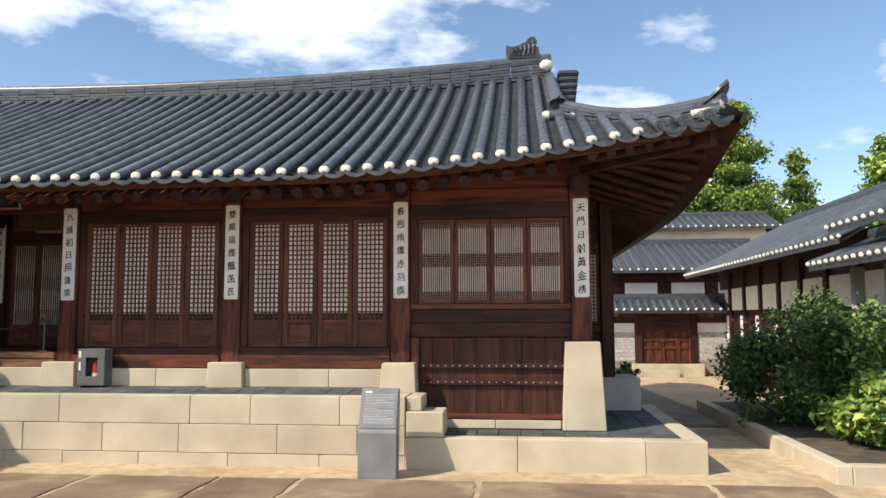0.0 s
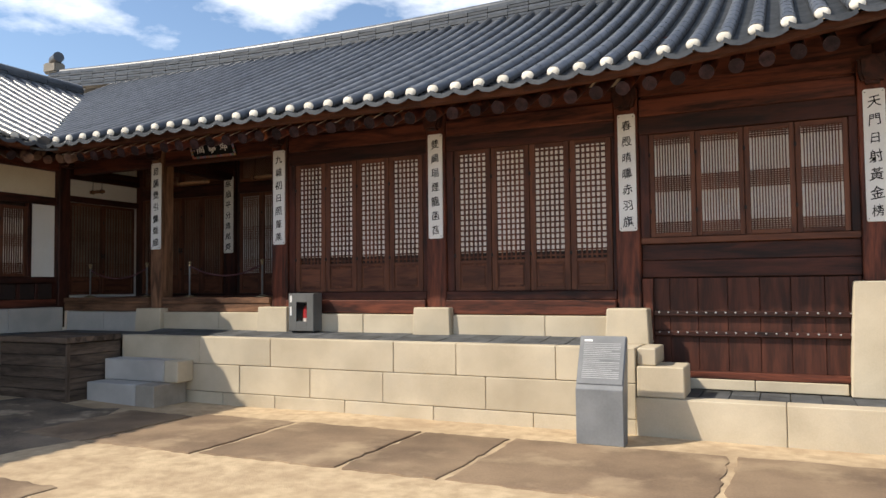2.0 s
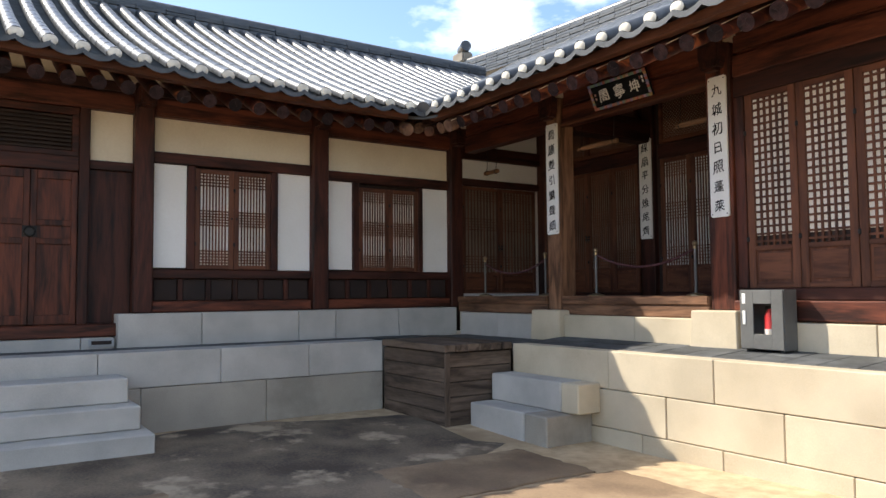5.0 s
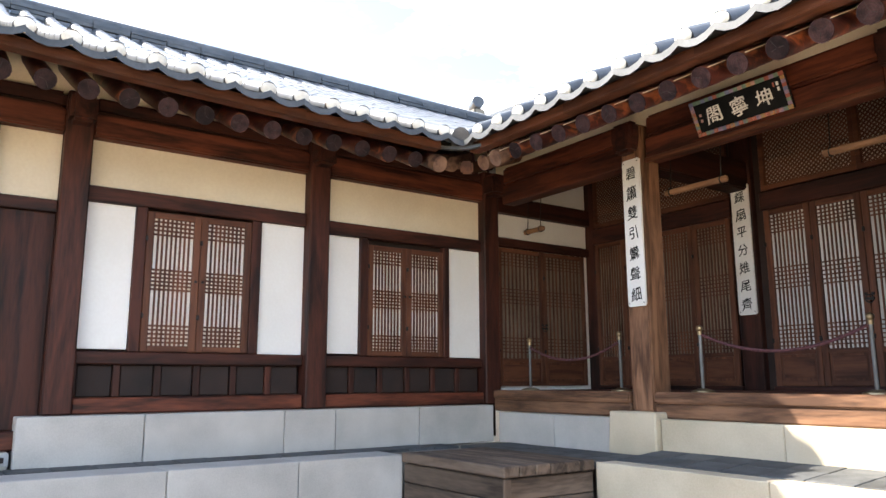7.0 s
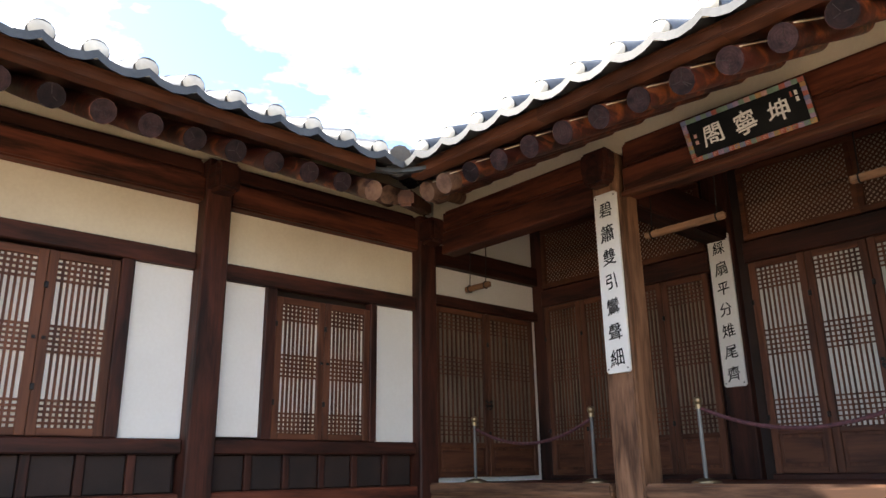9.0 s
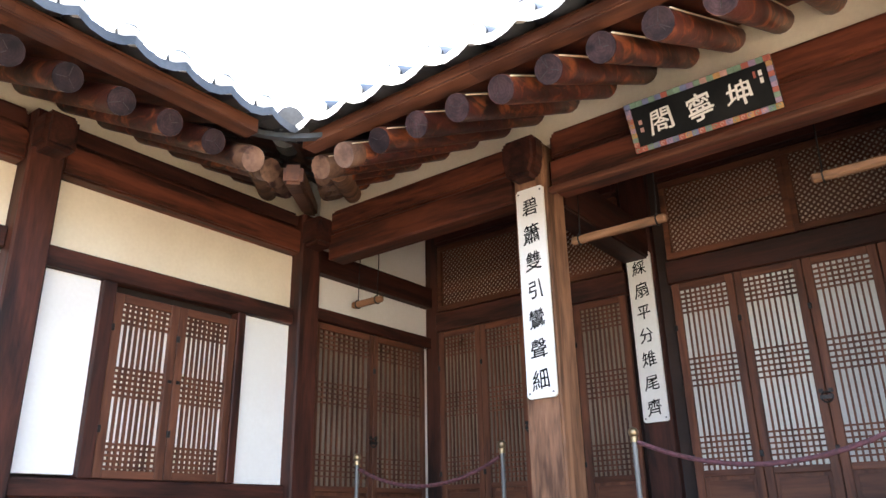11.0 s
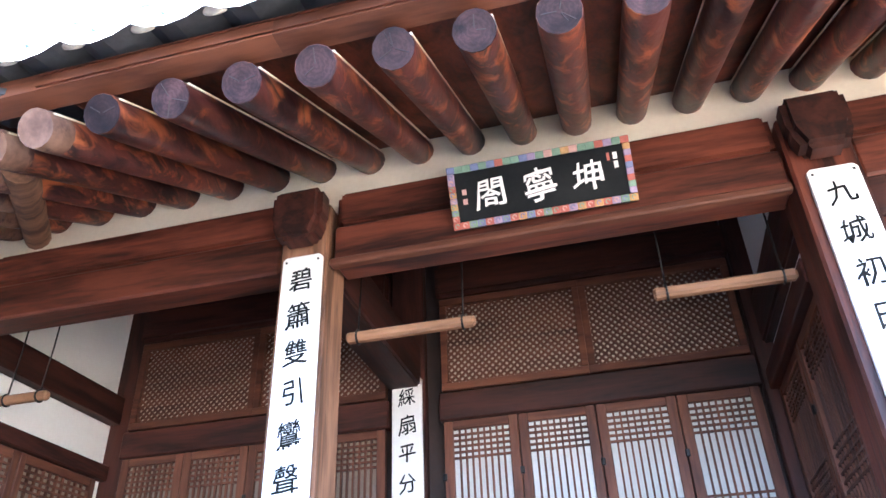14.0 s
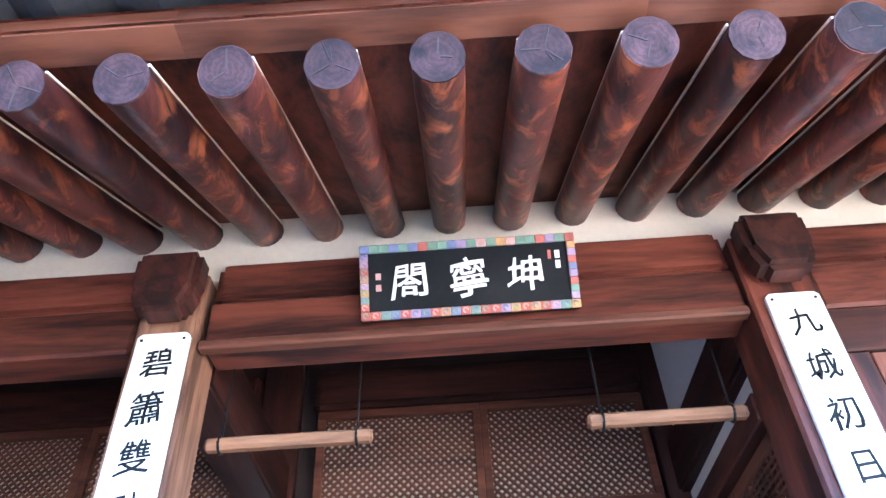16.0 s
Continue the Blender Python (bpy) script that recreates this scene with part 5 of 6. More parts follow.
def plaque():
    """Black name plaque with a painted cloud border, leaning out at its top."""
    t = thing("name_plaque", (-7.78, 10.2, 3.5), "black lacquered name plaque with white characters and painted border", "name plaque")
    lean = Matrix.Translation((-7.782, 10.28, 3.505)) @ pose(0, 0, 0, 90 + 24, 0, 0)
    L = lambda a, b, c: tuple(lean @ Vector((a, c, b)))
    w, h = 0.415, 0.295
    Geo(L).box(-w, w, 0.0, 0.03, 0.0, h).done("panel", LACQUER, t, bevel=0.004)
    rnd = random.Random(3)
    per = []
    for i in range(22):
        per += [(-w + 2 * w * (i + 0.5) / 22, 0.016, 2 * w / 22, 0.032), (-w + 2 * w * (i + 0.5) / 22, h - 0.016, 2 * w / 22, 0.032)]
    for i in range(8):
        zc = 0.034 + (h - 0.068) * (i + 0.5) / 8
        per += [(-w + 0.016, zc, 0.032, (h - 0.068) / 8), (w - 0.016, zc, 0.032, (h - 0.068) / 8)]
    for k, (a, c, da, dc) in enumerate(per):
        Geo(L).box(a - da / 2, a + da / 2, 0.028, 0.042, c - dc / 2, c + dc / 2).done("border_piece", PAINTS[(k * 5 + rnd.randrange(3)) % 6], t, bevel=0.003)
        if k % 2 == 0:
            Geo(L).tube([(a + 0.009 * math.cos(u), 0.044, c + 0.009 * math.sin(u)) for u in [j * math.pi / 4 for j in range(7)]], 0.003, 5).done("border_scroll", PAINTS[(k + 3) % 6], t)
    for ch, a in (("閤", -0.225), ("寧", 0.0), ("坤", 0.215)):
        glyph(ch, 0.17, lean @ Matrix.Translation((a, h / 2, 0.032)), WHITEPAINT, t, weight=0.009, brush=round(a * 100))
    for a, c, da, dc, mt in ((-0.345, 0.17, 0.02, 0.025, PAINTS[5]), (-0.345, 0.125, 0.02, 0.025, PAINTS[5]), (0.315, 0.215, 0.012, 0.035, PAINTS[0]), (0.345, 0.215, 0.018, 0.03, WHITEPAINT), (0.345, 0.175, 0.018, 0.03, WHITEPAINT)):
        Geo(L).box(a - da / 2, a + da / 2, 0.03, 0.033, c - dc / 2, c + dc / 2).done("seal_mark", mt, t)


plaque()


# ---- porch things ----
def hanging_rod(x0, x1, y, z):
    t = thing("hanging_door_rod", ((x0 + x1) / 2, y, z), "pale wooden rod hung on iron wires under the porch beams", "hanging rod", "door rods in the porch")
    Geo().bar((x0, y, z), (x1, y, z), 0.052).done("rod", PALE["x"], t, bevel=0.012)
    for x in (x0 + 0.06, x1 - 0.06):
        Geo().tube([(x, y, z + 0.03), (x + 0.004, y + 0.01, z + 0.30), (x, y + 0.02, z + 0.78)], 0.005, 6).done("wire", IRON, t)
        Geo().tube([(x, y + 0.034 * math.cos(u), z + 0.034 * math.sin(u)) for u in [k * math.pi / 6 for k in range(13)]], 0.006, 6, False).done("wire_loop", IRON, t)


hanging_rod(-8.84, -8.19, 10.59, 3.195)
hanging_rod(-7.365, -6.75, 10.59, 3.195)
hanging_rod(-11.06, -10.72, 10.8, 3.22)


def rope_post(x, y):
    t = thing("rope_post", (x, y, 1.395), "slim brass stanchion with a ball top", "stanchion", "rope posts on the porch")
    Geo().tube([(x, y, 1.395), (x, y, 1.41), (x, y, 1.43)], [0.10, 0.095, 0.03], 16).done("base", BRASS, t, smooth=True)
    Geo().tube([(x, y, 1.425), (x, y, 1.90)], 0.014, 10).done("pole", STEEL, t, smooth=True)
    Geo().ball((x, y, 1.935), 0.03, 12).tube([(x, y, 1.88), (x, y, 1.91)], 0.022, 10).done("ball_top", BRASS, t, smooth=True)


def rope(p, q, sag):
    p, q = Vector(p), Vector(q)
    pts = [p + (q - p) * t - Vector((0, 0, sag * 4 * t * (1 - t))) for t in [i / 14 for i in range(15)]]
    Geo().tube(pts, 0.013, 8).done("barrier_rope", ROPE, None, "sagging maroon barrier rope between stanchions", smooth=True, category="rope", group="porch ropes")


POSTS = [(-8.53, 10.54), (-7.12, 10.54), (-9.44, 10.55), (-10.72, 10.54)]
for p in POSTS:
    rope_post(*p)
rope((-8.51, 10.54, 1.88), (-7.14, 10.54, 1.88), 0.16)
rope((-10.70, 10.54, 1.85), (-9.46, 10.55, 1.86), 0.15)


# ---- things on the terrace and in the court ----
def extinguisher_box():
    x0, x1, y0, y1, z0, z1 = -6.225, -5.815, 9.985, 10.165, 0.945, 1.455
    t = thing("fire_extinguisher_box", (-6.02, 10.07, 0.89), "grey steel fire extinguisher cabinet with a window", "fire cabinet")
    g = Geo()
    for b in ((x0, x1, y1 - 0.012, y1, z0, z1), (x0, x0 + 0.012, y0, y1 - 0.012, z0, z1), (x1 - 0.012, x1, y0, y1 - 0.012, z0, z1), (x0 + 0.012, x1 - 0.012, y0, y1 - 0.012, z0, z0 + 0.012), (x0 + 0.012, x1 - 0.012, y0, y1 - 0.012, z1 - 0.012, z1)):
        g.box(*b)
    g.done("cabinet", STEEL, t)
    wx0, wx1, wz0, wz1 = x0 + 0.13, x1 - 0.11, z0 + 0.13, z1 - 0.12
    d = Geo()
    for b in ((x0 + 0.004, wx0, z0 + 0.006, z1 - 0.006), (wx1, x1 - 0.004, z0 + 0.006, z1 - 0.006), (wx0, wx1, z0 + 0.006, wz0), (wx0, wx1, wz1, z1 - 0.006)):
        d.box(b[0], b[1], y0 - 0.016, y0 - 0.002, b[2], b[3])
    door = d.done("cabinet_door", STEEL, t, bevel=0.002)
    pane = slab("window_pane", wx0, wx1, y0 - 0.011, y0 - 0.007, wz0, wz1, GLASS, door, "clear window pane", bevel=0)
    pane.visible_shadow = False
    slab("label_plate", x0 + 0.025, x0 + 0.06, y0 - 0.02, y0 - 0.016, z1 - 0.12, z1 - 0.03, WHITEPAINT, door, "small white label")
    slab("handle_plate", x0 + 0.03, x0 + 0.06, y0 - 0.024, y0 - 0.016, z1 - 0.30, z1 - 0.18, WHITEPAINT, door, "white recessed pull", bevel=0.006)
    for x in (x0 + 0.03, x1 - 0.05):
        slab("foot", x, x + 0.03, y0 + 0.02, y1 - 0.02, 0.905, z0, RUBBER, t)
    up = 0.04
    e = thing("fire_extinguisher", (-6.0, 10.09, 0.92), "small red fire extinguisher with a white label inside the cabinet", "extinguisher")
    Geo(lambda a, b, c: (a, b, c + up)).tube([(-6.0, 10.08, 0.918), (-6.0, 10.08, 1.18), (-6.0, 10.08, 1.23), (-6.0, 10.08, 1.25)], [0.055, 0.055, 0.035, 0.018], 14).done("cylinder", RED, e, smooth=True)
    Geo(lambda a, b, c: (a, b, c + up)).tube([(-6.0, 10.08, 1.0), (-6.0, 10.08, 1.08)], 0.0565, 14, False).done("paper_label", WHITEPAINT, e, smooth=True)
    Geo(lambda a, b, c: (a, b, c + up)).box(-6.04, -5.95, 10.065, 10.095, 1.25, 1.275).box(-6.03, -5.97, 10.07, 10.09, 1.285, 1.30).done("valve_handle", RUBBER, e)
    Geo(lambda a, b, c: (a, b, c + up)).tube([(-5.97, 10.06, 1.25), (-5.93, 10.05, 1.2), (-5.935, 10.04, 1.05)], 0.009, 8).done("hose", RUBBER, e)


extinguisher_box()


def info_sign():
    t = thing("information_stand", (-1.73, 8.9, 0), "grey metal information stand with a tilted lettered panel", "information sign")
    x0, x1 = -1.965, -1.505
    A = lambda a, b, c: (b, a, c)
    Geo(A).prism([(8.82, 0.0), (9.0, 0.0), (9.10, 0.985), (9.09, 1.02), (9.06, 1.03), (8.84, 0.56), (8.82, 0.53)], x0, x1).done("body", SIGNGREY, t, bevel=0.006)
    p0, p1 = Vector((0, 8.84, 0.56)), Vector((0, 9.06, 1.03))
    d = (p1 - p0).normalized()
    nrm = Vector((0, -d.z, d.y))
    m = lambda a, b, c: tuple(Vector((a, 0, 0)) + p0 + d * c + nrm * b)
    Geo(m).box(x0 + 0.012, x1 - 0.012, 0.0065, 0.009, 0.02, 0.505).done("panel_face", SIGNGREY, t)
    rnd = random.Random(8)
    Geo(m).box(x0 + 0.05, x0 + 0.13, 0.009, 0.011, 0.455, 0.475).done("heading", WHITEPAINT, t, "white heading bar")
    for i in range(19):
        z = 0.43 - i * 0.0195
        Geo(m).box(x0 + 0.05, x1 - 0.05 - (rnd.uniform(0.05, 0.2) if i % 5 == 4 else 0), 0.009, 0.0105, z, z + 0.007).done("text_line", LETTER, t)


info_sign()


# ---- garden bed and shrubs ----
bed = thing("garden_kerb", (3.6, 10, 0), "low granite kerb round the planted bed", "kerb", kind="structure")
for i in range(5):
    y = 9.0 + i * 1.35
    slab("kerb_stone", 3.45, 3.63, y + 0.003, y + 1.345, -0.12, 0.21, STONE, bed, bevel=0.012)
for i in range(4):
    x = 3.635 + i * 1.4
    slab("kerb_stone", x, x + 1.395, 9.0, 9.18, -0.12, 0.21, STONE, bed, bevel=0.012)
slab("soil_bed", 3.63, 9.0, 9.18, 15.7, -0.2, 0.17, material("garden_soil", (0.06, 0.045, 0.03), (0.16, 0.12, 0.075), 0.95, 5, bump=0.8), bevel=0, label="dark planted soil of the garden bed", category="soil", kind="structure")


def leaf_cloud(centres, count, size, seed, pick):
    """Leaves as small folded quads scattered through ellipsoid clumps, coloured by pick."""
    rnd = random.Random(seed)
    gs = [Geo() for _ in LEAF]
    tot = sum(c[3] * c[4] * c[5] for c in centres)
    for cx, cy, cz, rx, ry, rz in centres:
        for _ in range(int(count * rx * ry * rz / tot)):
            d = Vector((rnd.gauss(0, 1), rnd.gauss(0, 1), rnd.gauss(0, 1))).normalized()
            r = abs(rnd.gauss(0.72, 0.3))
            p = Vector((cx + d.x * rx * r, cy + d.y * ry * r, cz + d.z * rz * r))
            s = size * rnd.uniform(0.6, 1.35)
            q = Euler((rnd.uniform(-1, 1), rnd.uniform(-1, 1), rnd.uniform(0, 6.3))).to_matrix()
            g = gs[pick(rnd, r, d)]
            k = len(g.v)
            for a in ((-0.5, 0, 0), (0, -0.28, 0.08), (0.5, 0, -0.06), (0, 0.28, 0.08), (0, 0, 0)):
                g.v.append(tuple(p + q @ Vector(a) * s))
            g.f += [(k, k + 1, k + 4), (k + 1, k + 2, k + 4), (k + 2, k + 3, k + 4), (k + 3, k, k + 4)]
    return gs


def shrub(x, y, clumps, count, size, seed, label, bias):
    t = thing("shrub", (x, y, 0.07), label, "shrub", "shrubs of the garden bed")
    rnd = random.Random(seed)
    g = Geo()
    for c in clumps:
        mid = Vector((x + (c[0] - x) * 0.5 + rnd.uniform(-0.1, 0.1), y + (c[1] - y) * 0.5, c[2] * 0.5))
        g.tube([(x + rnd.uniform(-0.1, 0.1), y + rnd.uniform(-0.1, 0.1), 0.06), mid, c[:3]], [0.02, 0.013, 0.006], 6)
        for _ in range(3):
            g.tube([mid, (c[0] + rnd.uniform(-1, 1) * c[3] * 0.8, c[1] + rnd.uniform(-1, 1) * c[4] * 0.8, c[2] + rnd.uniform(-0.3, 0.8) * c[5])], [0.008, 0.003], 5)
    g.done("stem", BARK, t, smooth=True)
    def pick(r, rad, d):
        v = r.random() + bias * 0.5
        return 2 if v > 1.05 else (1 if v > 0.6 else 0)
    for gg, lm in zip(leaf_cloud(clumps, count, size, seed, pick), LEAF):
        if gg.v:
            gg.done("foliage", lm, t, solid=False)


def clump_set(x, y, w, d, h, n, seed):
    r = random.Random(seed)
    out = []
    for _ in range(n):
        a = r.uniform(0, 6.3)
        q = r.random() ** 0.5
        z = r.uniform(0.12, 1.0)
        k = r.uniform(0.18, 0.34)
        out.append((x + math.cos(a) * w * q * (1.05 - 0.35 * z), y + math.sin(a) * d * q, 0.1 + h * z * (1 - 0.3 * q), k * w * 0.8, k * d * 0.9, k * h * 0.6))
    return out


shrub(4.55, 13.2, clump_set(4.55, 13.2, 1.4, 1.2, 2.25, 44, 1), 15000, 0.10, 11, "dense dark green shrub in the garden bed", -0.3)
shrub(5.35, 11.9, clump_set(5.35, 11.9, 1.2, 1.0, 2.1, 36, 6), 12000, 0.10, 16, "dense green shrub in the middle of the bed", 0.25)
shrub(6.35, 11.6, clump_set(6.35, 11.6, 1.2, 1.0, 2.4, 36, 2), 11000, 0.095, 12, "tall green shrub with yellowing leaf tips", 0.95)
shrub(4.75, 10.75, clump_set(4.75, 10.75, 0.75, 0.7, 1.0, 22, 3), 4200, 0.14, 13, "low shrub with broad bright green leaves", 1.0)
shrub(6.0, 10.1, clump_set(6.0, 10.1, 0.9, 0.7, 1.35, 24, 4), 6000, 0.12, 14, "yellow-green shrub along the kerb", 1.05)
shrub(2.55, 19.3, clump_set(2.55, 19.3, 0.45, 0.4, 0.6, 12, 5), 1500, 0.11, 15, "small bright green bush by the hall corner", 0.4)


def tree(x, y, h, spread, seed, count, size, bias, label, base=0.0, conical=False):
    t = thing("tree", (x, y, base), label, "tree", "trees behind the roofs")
    r = random.Random(seed)
    g = Geo().tube([(x, y, base), (x + 0.1, y, base + h * 0.35), (x, y + 0.1, base + h * 0.7), (x, y, base + h)], [h * 0.024, h * 0.018, h * 0.01, 0.02], 9)
    cl = []
    for i in range(26):
        z = 0.25 + 0.75 * (i + r.random()) / 26
        a = i * 2.4 + r.uniform(-0.4, 0.4)
        w = spread * ((1.06 - z) if conical else math.sin(math.pi * min(0.96, 0.12 + 0.82 * z))) * r.uniform(0.5, 1.0)
        p = (x + math.cos(a) * w, y + math.sin(a) * w, base + h * z + (0.05 * h if conical else 0))
        g.tube([(x, y, base + h * max(0.15, z - 0.12)), p], [h * 0.008, 0.02], 5)
        k = spread * r.uniform(0.2, 0.4) * (0.7 if conical else 1)
        cl.append((*p, k * 1.25, k * 1.25, k * r.uniform(0.6, 1.0)))
    g.done("trunk", BARK, t, "brown branching trunk", smooth=True)
    # top light painted in: leaves high on a clump lighter, low ones darker
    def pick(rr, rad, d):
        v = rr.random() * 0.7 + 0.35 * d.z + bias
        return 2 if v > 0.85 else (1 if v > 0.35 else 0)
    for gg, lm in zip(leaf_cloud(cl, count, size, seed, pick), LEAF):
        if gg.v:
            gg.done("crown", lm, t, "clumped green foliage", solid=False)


tree(13.2, 48.0, 14.6, 4.6, 21, 46000, 0.26, 0.26, "tall bright green tree behind the roofs", -0.4, True)
tree(18.6, 52.0, 12.8, 2.8, 22, 5000, 0.36, 0.35, "thin pale green tree behind the roofs", -0.4, True)
tree(24.0, 50.0, 13.5, 3.0, 23, 9000, 0.42, 0.4, "yellow-green tree behind the side roofs", -0.4)
tree(8.5, 50.0, 9.6, 3.5, 24, 22000, 0.32, 0.3, "green tree crown behind the far roof", -0.4)


# ---- gate and far buildings ----
def roof_band(name, a0, a1, b0, b1, z0, z1, axis, label, out=1, step=0.30, ends=(0, 0), group=""):
    """A plain tiled slope with separate cover tiles and lime caps; axis is the way the eave runs."""
    t = thing(name, (a0, b0, z0) if axis == "x" else (b0, a0, z0), label, "tiled roof", group)
    at = (lambda u, v, z: (u, b0 + (b1 - b0) * v, z)) if axis == "x" else (lambda u, v, z: (b0 + (b1 - b0) * v, u, z))
    g = Geo(at)
    g.v = [at(a0, 0, z0), at(a1, 0, z0), at(a1 - ends[1], 1, z1), at(a0 + ends[0], 1, z1), at(a0, 0, z0 - 0.12), at(a1, 0, z0 - 0.12), at(a1 - ends[1], 1, z1 - 0.12), at(a0 + ends[0], 1, z1 - 0.12)]
    g.f = [(0, 1, 2, 3), (7, 6, 5, 4), (0, 4, 5, 1), (1, 5, 6, 2), (2, 6, 7, 3), (3, 7, 4, 0)]
    g.done("deck", PANTILE, t)
    n = int(abs(a1 - a0) / step)
    for i in range(n + 1):
        u = a0 + (a1 - a0) * i / n
        top = 1.0
        if ends[0] and u < a0 + ends[0]:
            top = max(0.1, (u - a0) / ends[0])
        if ends[1] and u > a1 - ends[1]:
            top = max(0.1, (a1 - u) / ends[1])
        p, q = Vector(at(u, 0, z0 + 0.03)), Vector(at(u, top, z0 + (z1 - z0) * top + 0.03))
        Geo().tube([p, q], 0.075, 8).done("cover_tile_row", TILE, t, smooth=True)
        Geo().ball(p, 0.062, 8).done("tile_cap", CAP, t, "white lime plug", smooth=True)
    rz = z1 + 0.05
    p0, p1 = Vector(at(a0 + ends[0], 1, rz)), Vector(at(a1 - ends[1], 1, rz))
    for k in range(3):
        Geo().bar(p0 + Vector((0, 0, 0.07 * k)), p1 + Vector((0, 0, 0.07 * k)), 0.22 - 0.02 * k if k < 2 else 0.16).done("ridge_course", TILE if k % 2 else PANTILE, t)
    return t


GY, GZ = 30.0, -0.42
gate = thing("gate_wall", (6, GY, GZ), "whitewashed brick courtyard wall with stone footing", "wall", kind="structure")
for x0, x1 in ((2.0, 4.35), (6.75, 9.2)):
    slab("footing", x0, x1, GY, GY + 0.35, GZ, 0.15, OLDSTONE, gate)
    slab("mortar", x0, x1, GY + 0.03, GY + 0.35, 0.15, 1.15, PLASTER, gate, bevel=0)
    for r in range(9):
        h = 0.13 if r < 4 else 0.085
        z = 0.17 + (r * 0.15 if r < 4 else 0.6 + (r - 4) * 0.10)
        n = 11 if r < 4 else 9
        for i in range(n):
            a = x0 + (x1 - x0) * (i + (0.5 if r % 2 else 0.0)) / n
            b = min(x1 - 0.01, a + (x1 - x0) / n - 0.025)
            if b - a > 0.05:
                slab("brick", a, b, GY + 0.005, GY + 0.04, z, z + h, STONE_GREY, gate, bevel=0)
    slab("plaster_panel", x0, x1, GY + 0.03, GY + 0.1, 1.16, 1.62, PLASTER, gate, "white plaster panel", bevel=0)
    slab("top_rail", x0, x1, GY - 0.02, GY + 0.12, 1.62, 1.85, WOOD["x"], gate)
dg = thing("wooden_gate", (5.55, GY, 0), "closed reddish double-leaf timber gate with iron ring", "gate")
for x0, x1 in ((4.36, 4.62), (6.50, 6.74)):
    slab("gate_post", x0, x1, GY - 0.05, GY + 0.2, GZ, 1.95, WOOD["z"], dg, bevel=0.01)
slab("gate_lintel", 4.63, 6.49, GY - 0.03, GY + 0.2, 1.40, 1.95, WOOD["x"], dg)
for x0, x1 in ((4.64, 5.40), (5.41, 5.98), (6.0, 6.48)):
    slab("gate_panel", x0, x1, GY + 0.08, GY + 0.12, 0.06, 1.38, REDWOOD["z"], dg)
    for z in (0.06, 0.62, 0.92, 1.28):
        slab("gate_rail", x0, x1, GY + 0.03, GY + 0.079, z, z + 0.10, REDWOOD["x"], dg, bevel=0.006)
    for xa in (x0, x1 - 0.07):
        slab("gate_stile", xa, xa + 0.07, GY + 0.02, GY + 0.078, 0.06, 1.38, REDWOOD["z"], dg, bevel=0.006)
Geo().tube([(5.40 + 0.06 * math.cos(u), GY, 0.82 + 0.06 * math.sin(u)) for u in [k * math.pi / 6 for k in range(13)]], 0.015, 6, False).done("ring_pull", IRON, dg)
t = thing("gate_steps", (5.5, GY - 0.5, GZ), "stone threshold steps before the gate", "steps")
slab("step_block", 4.2, 6.9, GY - 0.35, GY - 0.06, GZ - 0.1, 0.05, STONE, t, bevel=0.02)
slab("step_block", 3.9, 5.9, GY - 0.75, GY - 0.36, GZ - 0.1, -0.18, STONE, t, bevel=0.02)
roof_band("gate_roof", 1.8, 8.4, GY - 0.6, GY + 0.2, 2.12, 2.5, "x", "grey tiled coping roof over the gate wall", group="far tiled roofs")
fb = thing("far_hall", (5, 34, GZ), "far timber hall with white plaster panels", "building")
slab("wall_core", -2, 10.5, 33.6, 34.0, GZ, 4.2, WOOD["x"], fb, bevel=0)
for i in range(6):
    slab("plaster_panel", -1.5 + i * 2.0, -0.1 + i * 2.0, 33.55, 33.61, 2.55, 3.35, PLASTER, fb, "white plaster panel", bevel=0)
    slab("post", -0.02 + i * 2.0, 0.22 + i * 2.0, 33.5, 33.62, GZ, 3.7, WOOD["z"], fb)
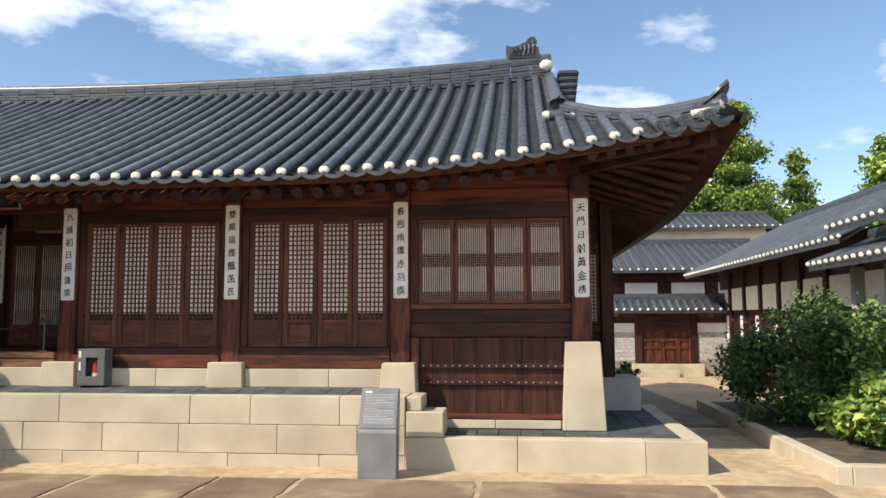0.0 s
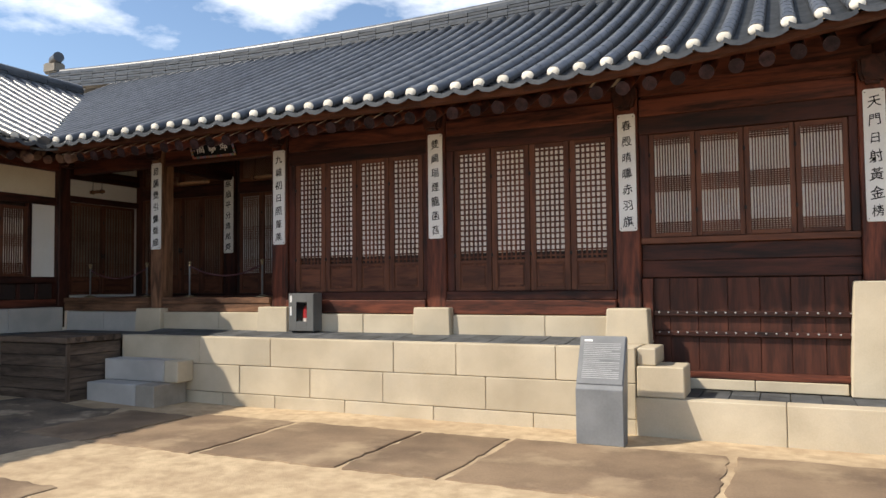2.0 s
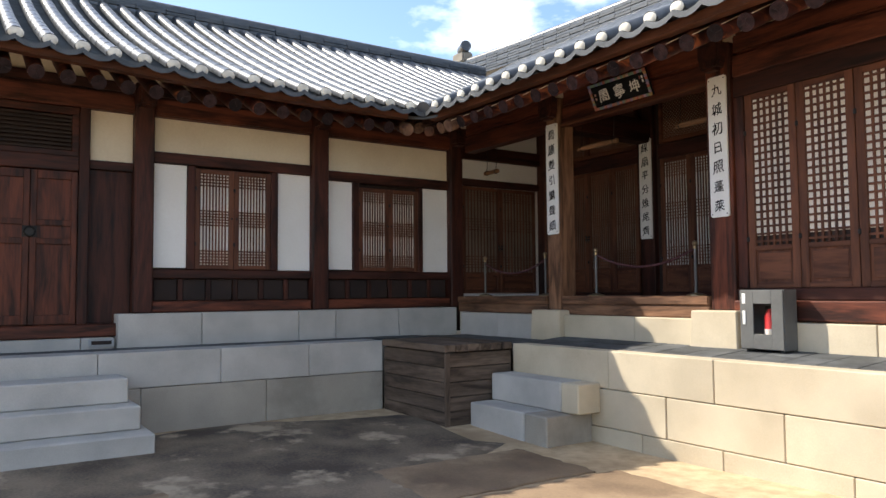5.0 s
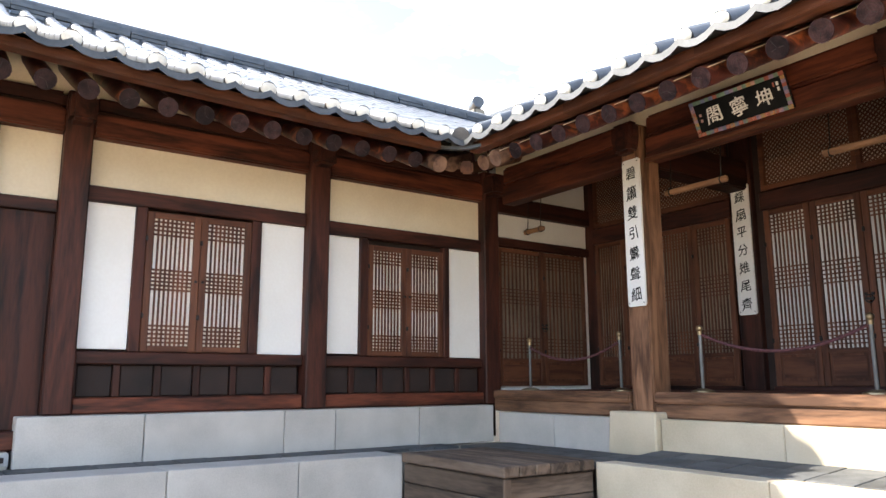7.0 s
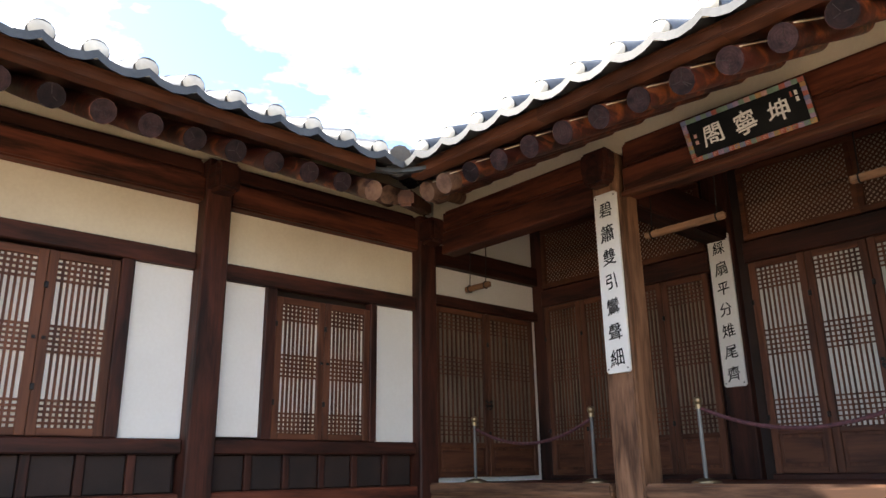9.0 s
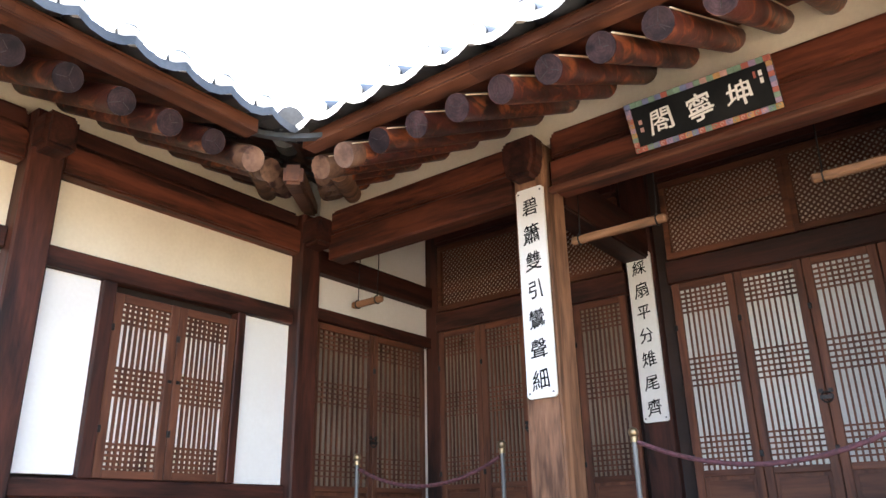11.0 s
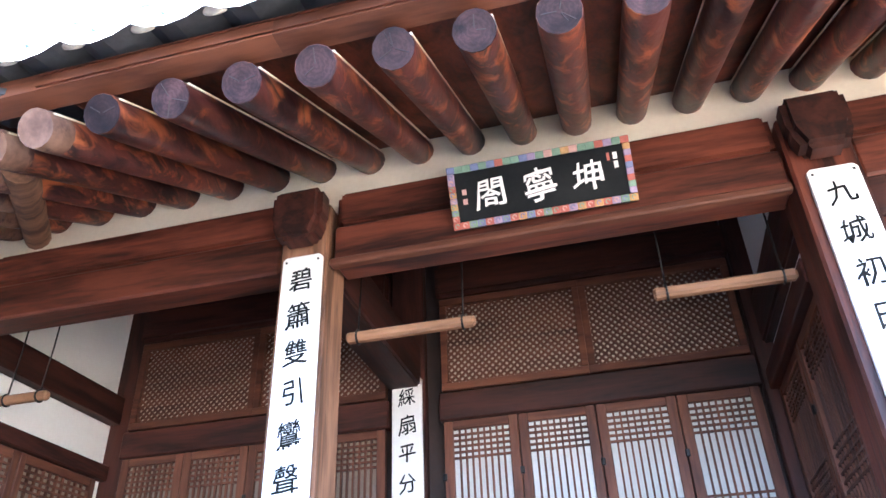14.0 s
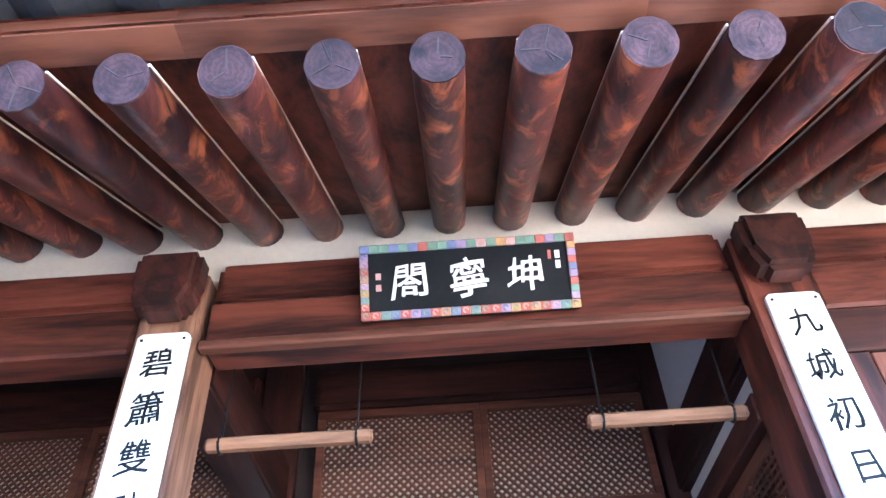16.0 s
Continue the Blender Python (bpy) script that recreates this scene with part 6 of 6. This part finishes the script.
roof_band("far_hall_roof", -2, 10.8, 32.4, 36.6, 3.85, 5.3, "x", "grey tiled roof of the far hall", step=0.36, group="far tiled roofs")
slab("clerestory_wall", -2, 12, 38.0, 38.4, 4.0, 6.4, PLASTER_WARM, fb, "cream plaster wall band", bevel=0)
roof_band("far_upper_roof", -2, 12.5, 37.4, 39.5, 6.25, 7.0, "x", "upper grey tiled roof behind the far hall", step=0.36, group="far tiled roofs")
eb = thing("east_wing", (8, 20, GZ), "timber side wing with white plaster panels across the court", "building")
slab("wall_core", 7.9, 8.2, 16.5, 31, GZ, 3.9, WOOD["y"], eb, bevel=0)
for i in range(8):
    y = 16.7 + i * 1.8
    slab("plaster_panel", 7.84, 7.905, y + 0.15, y + 1.62, 2.1, 2.9, PLASTER_WARM, eb, "white plaster panel", bevel=0)
    slab("plaster_panel", 7.84, 7.905, y + 0.3, y + 0.65, 0.9, 1.9, PLASTER, eb, "white plaster panel", bevel=0)
    slab("post", 7.78, 7.92, y - 0.1, y + 0.12, GZ, 3.5, WOOD["z"], eb)
roof_band("east_wing_roof", 16.2, 31.0, 6.55, 10.6, 3.5, 5.5, "y", "grey tiled roof of the east wing", step=0.34, ends=(3.0, 0), group="far tiled roofs")
nb = thing("near_east_building", (7.4, 12, 0), "dark timber porch building beyond the garden bed", "building")
slab("wall_core", 7.3, 7.5, 8.0, 16.0, -0.1, 3.7, VOID, nb, bevel=0)
for i in range(6):
    slab("white_post", 6.55, 6.75, 8.6 + i * 1.4, 8.8 + i * 1.4, -0.1, 2.85, STONE_GREY, nb, "pale post", bevel=0.01)
    slab("plaster_panel", 7.24, 7.31, 8.9 + i * 1.3, 9.9 + i * 1.3, 1.3, 2.5, PLASTER, nb, "white plaster panel", bevel=0)
roof_band("porch_roof", 8.0, 16.3, 5.95, 7.25, 2.92, 3.4, "y", "low tiled porch roof beyond the garden bed", step=0.30, group="far tiled roofs")
roof_band("near_east_roof", 7.6, 15.9, 6.2, 9.4, 3.65, 5.2, "y", "tiled roof beyond the garden bed", step=0.32, ends=(0, 1.5), group="far tiled roofs")
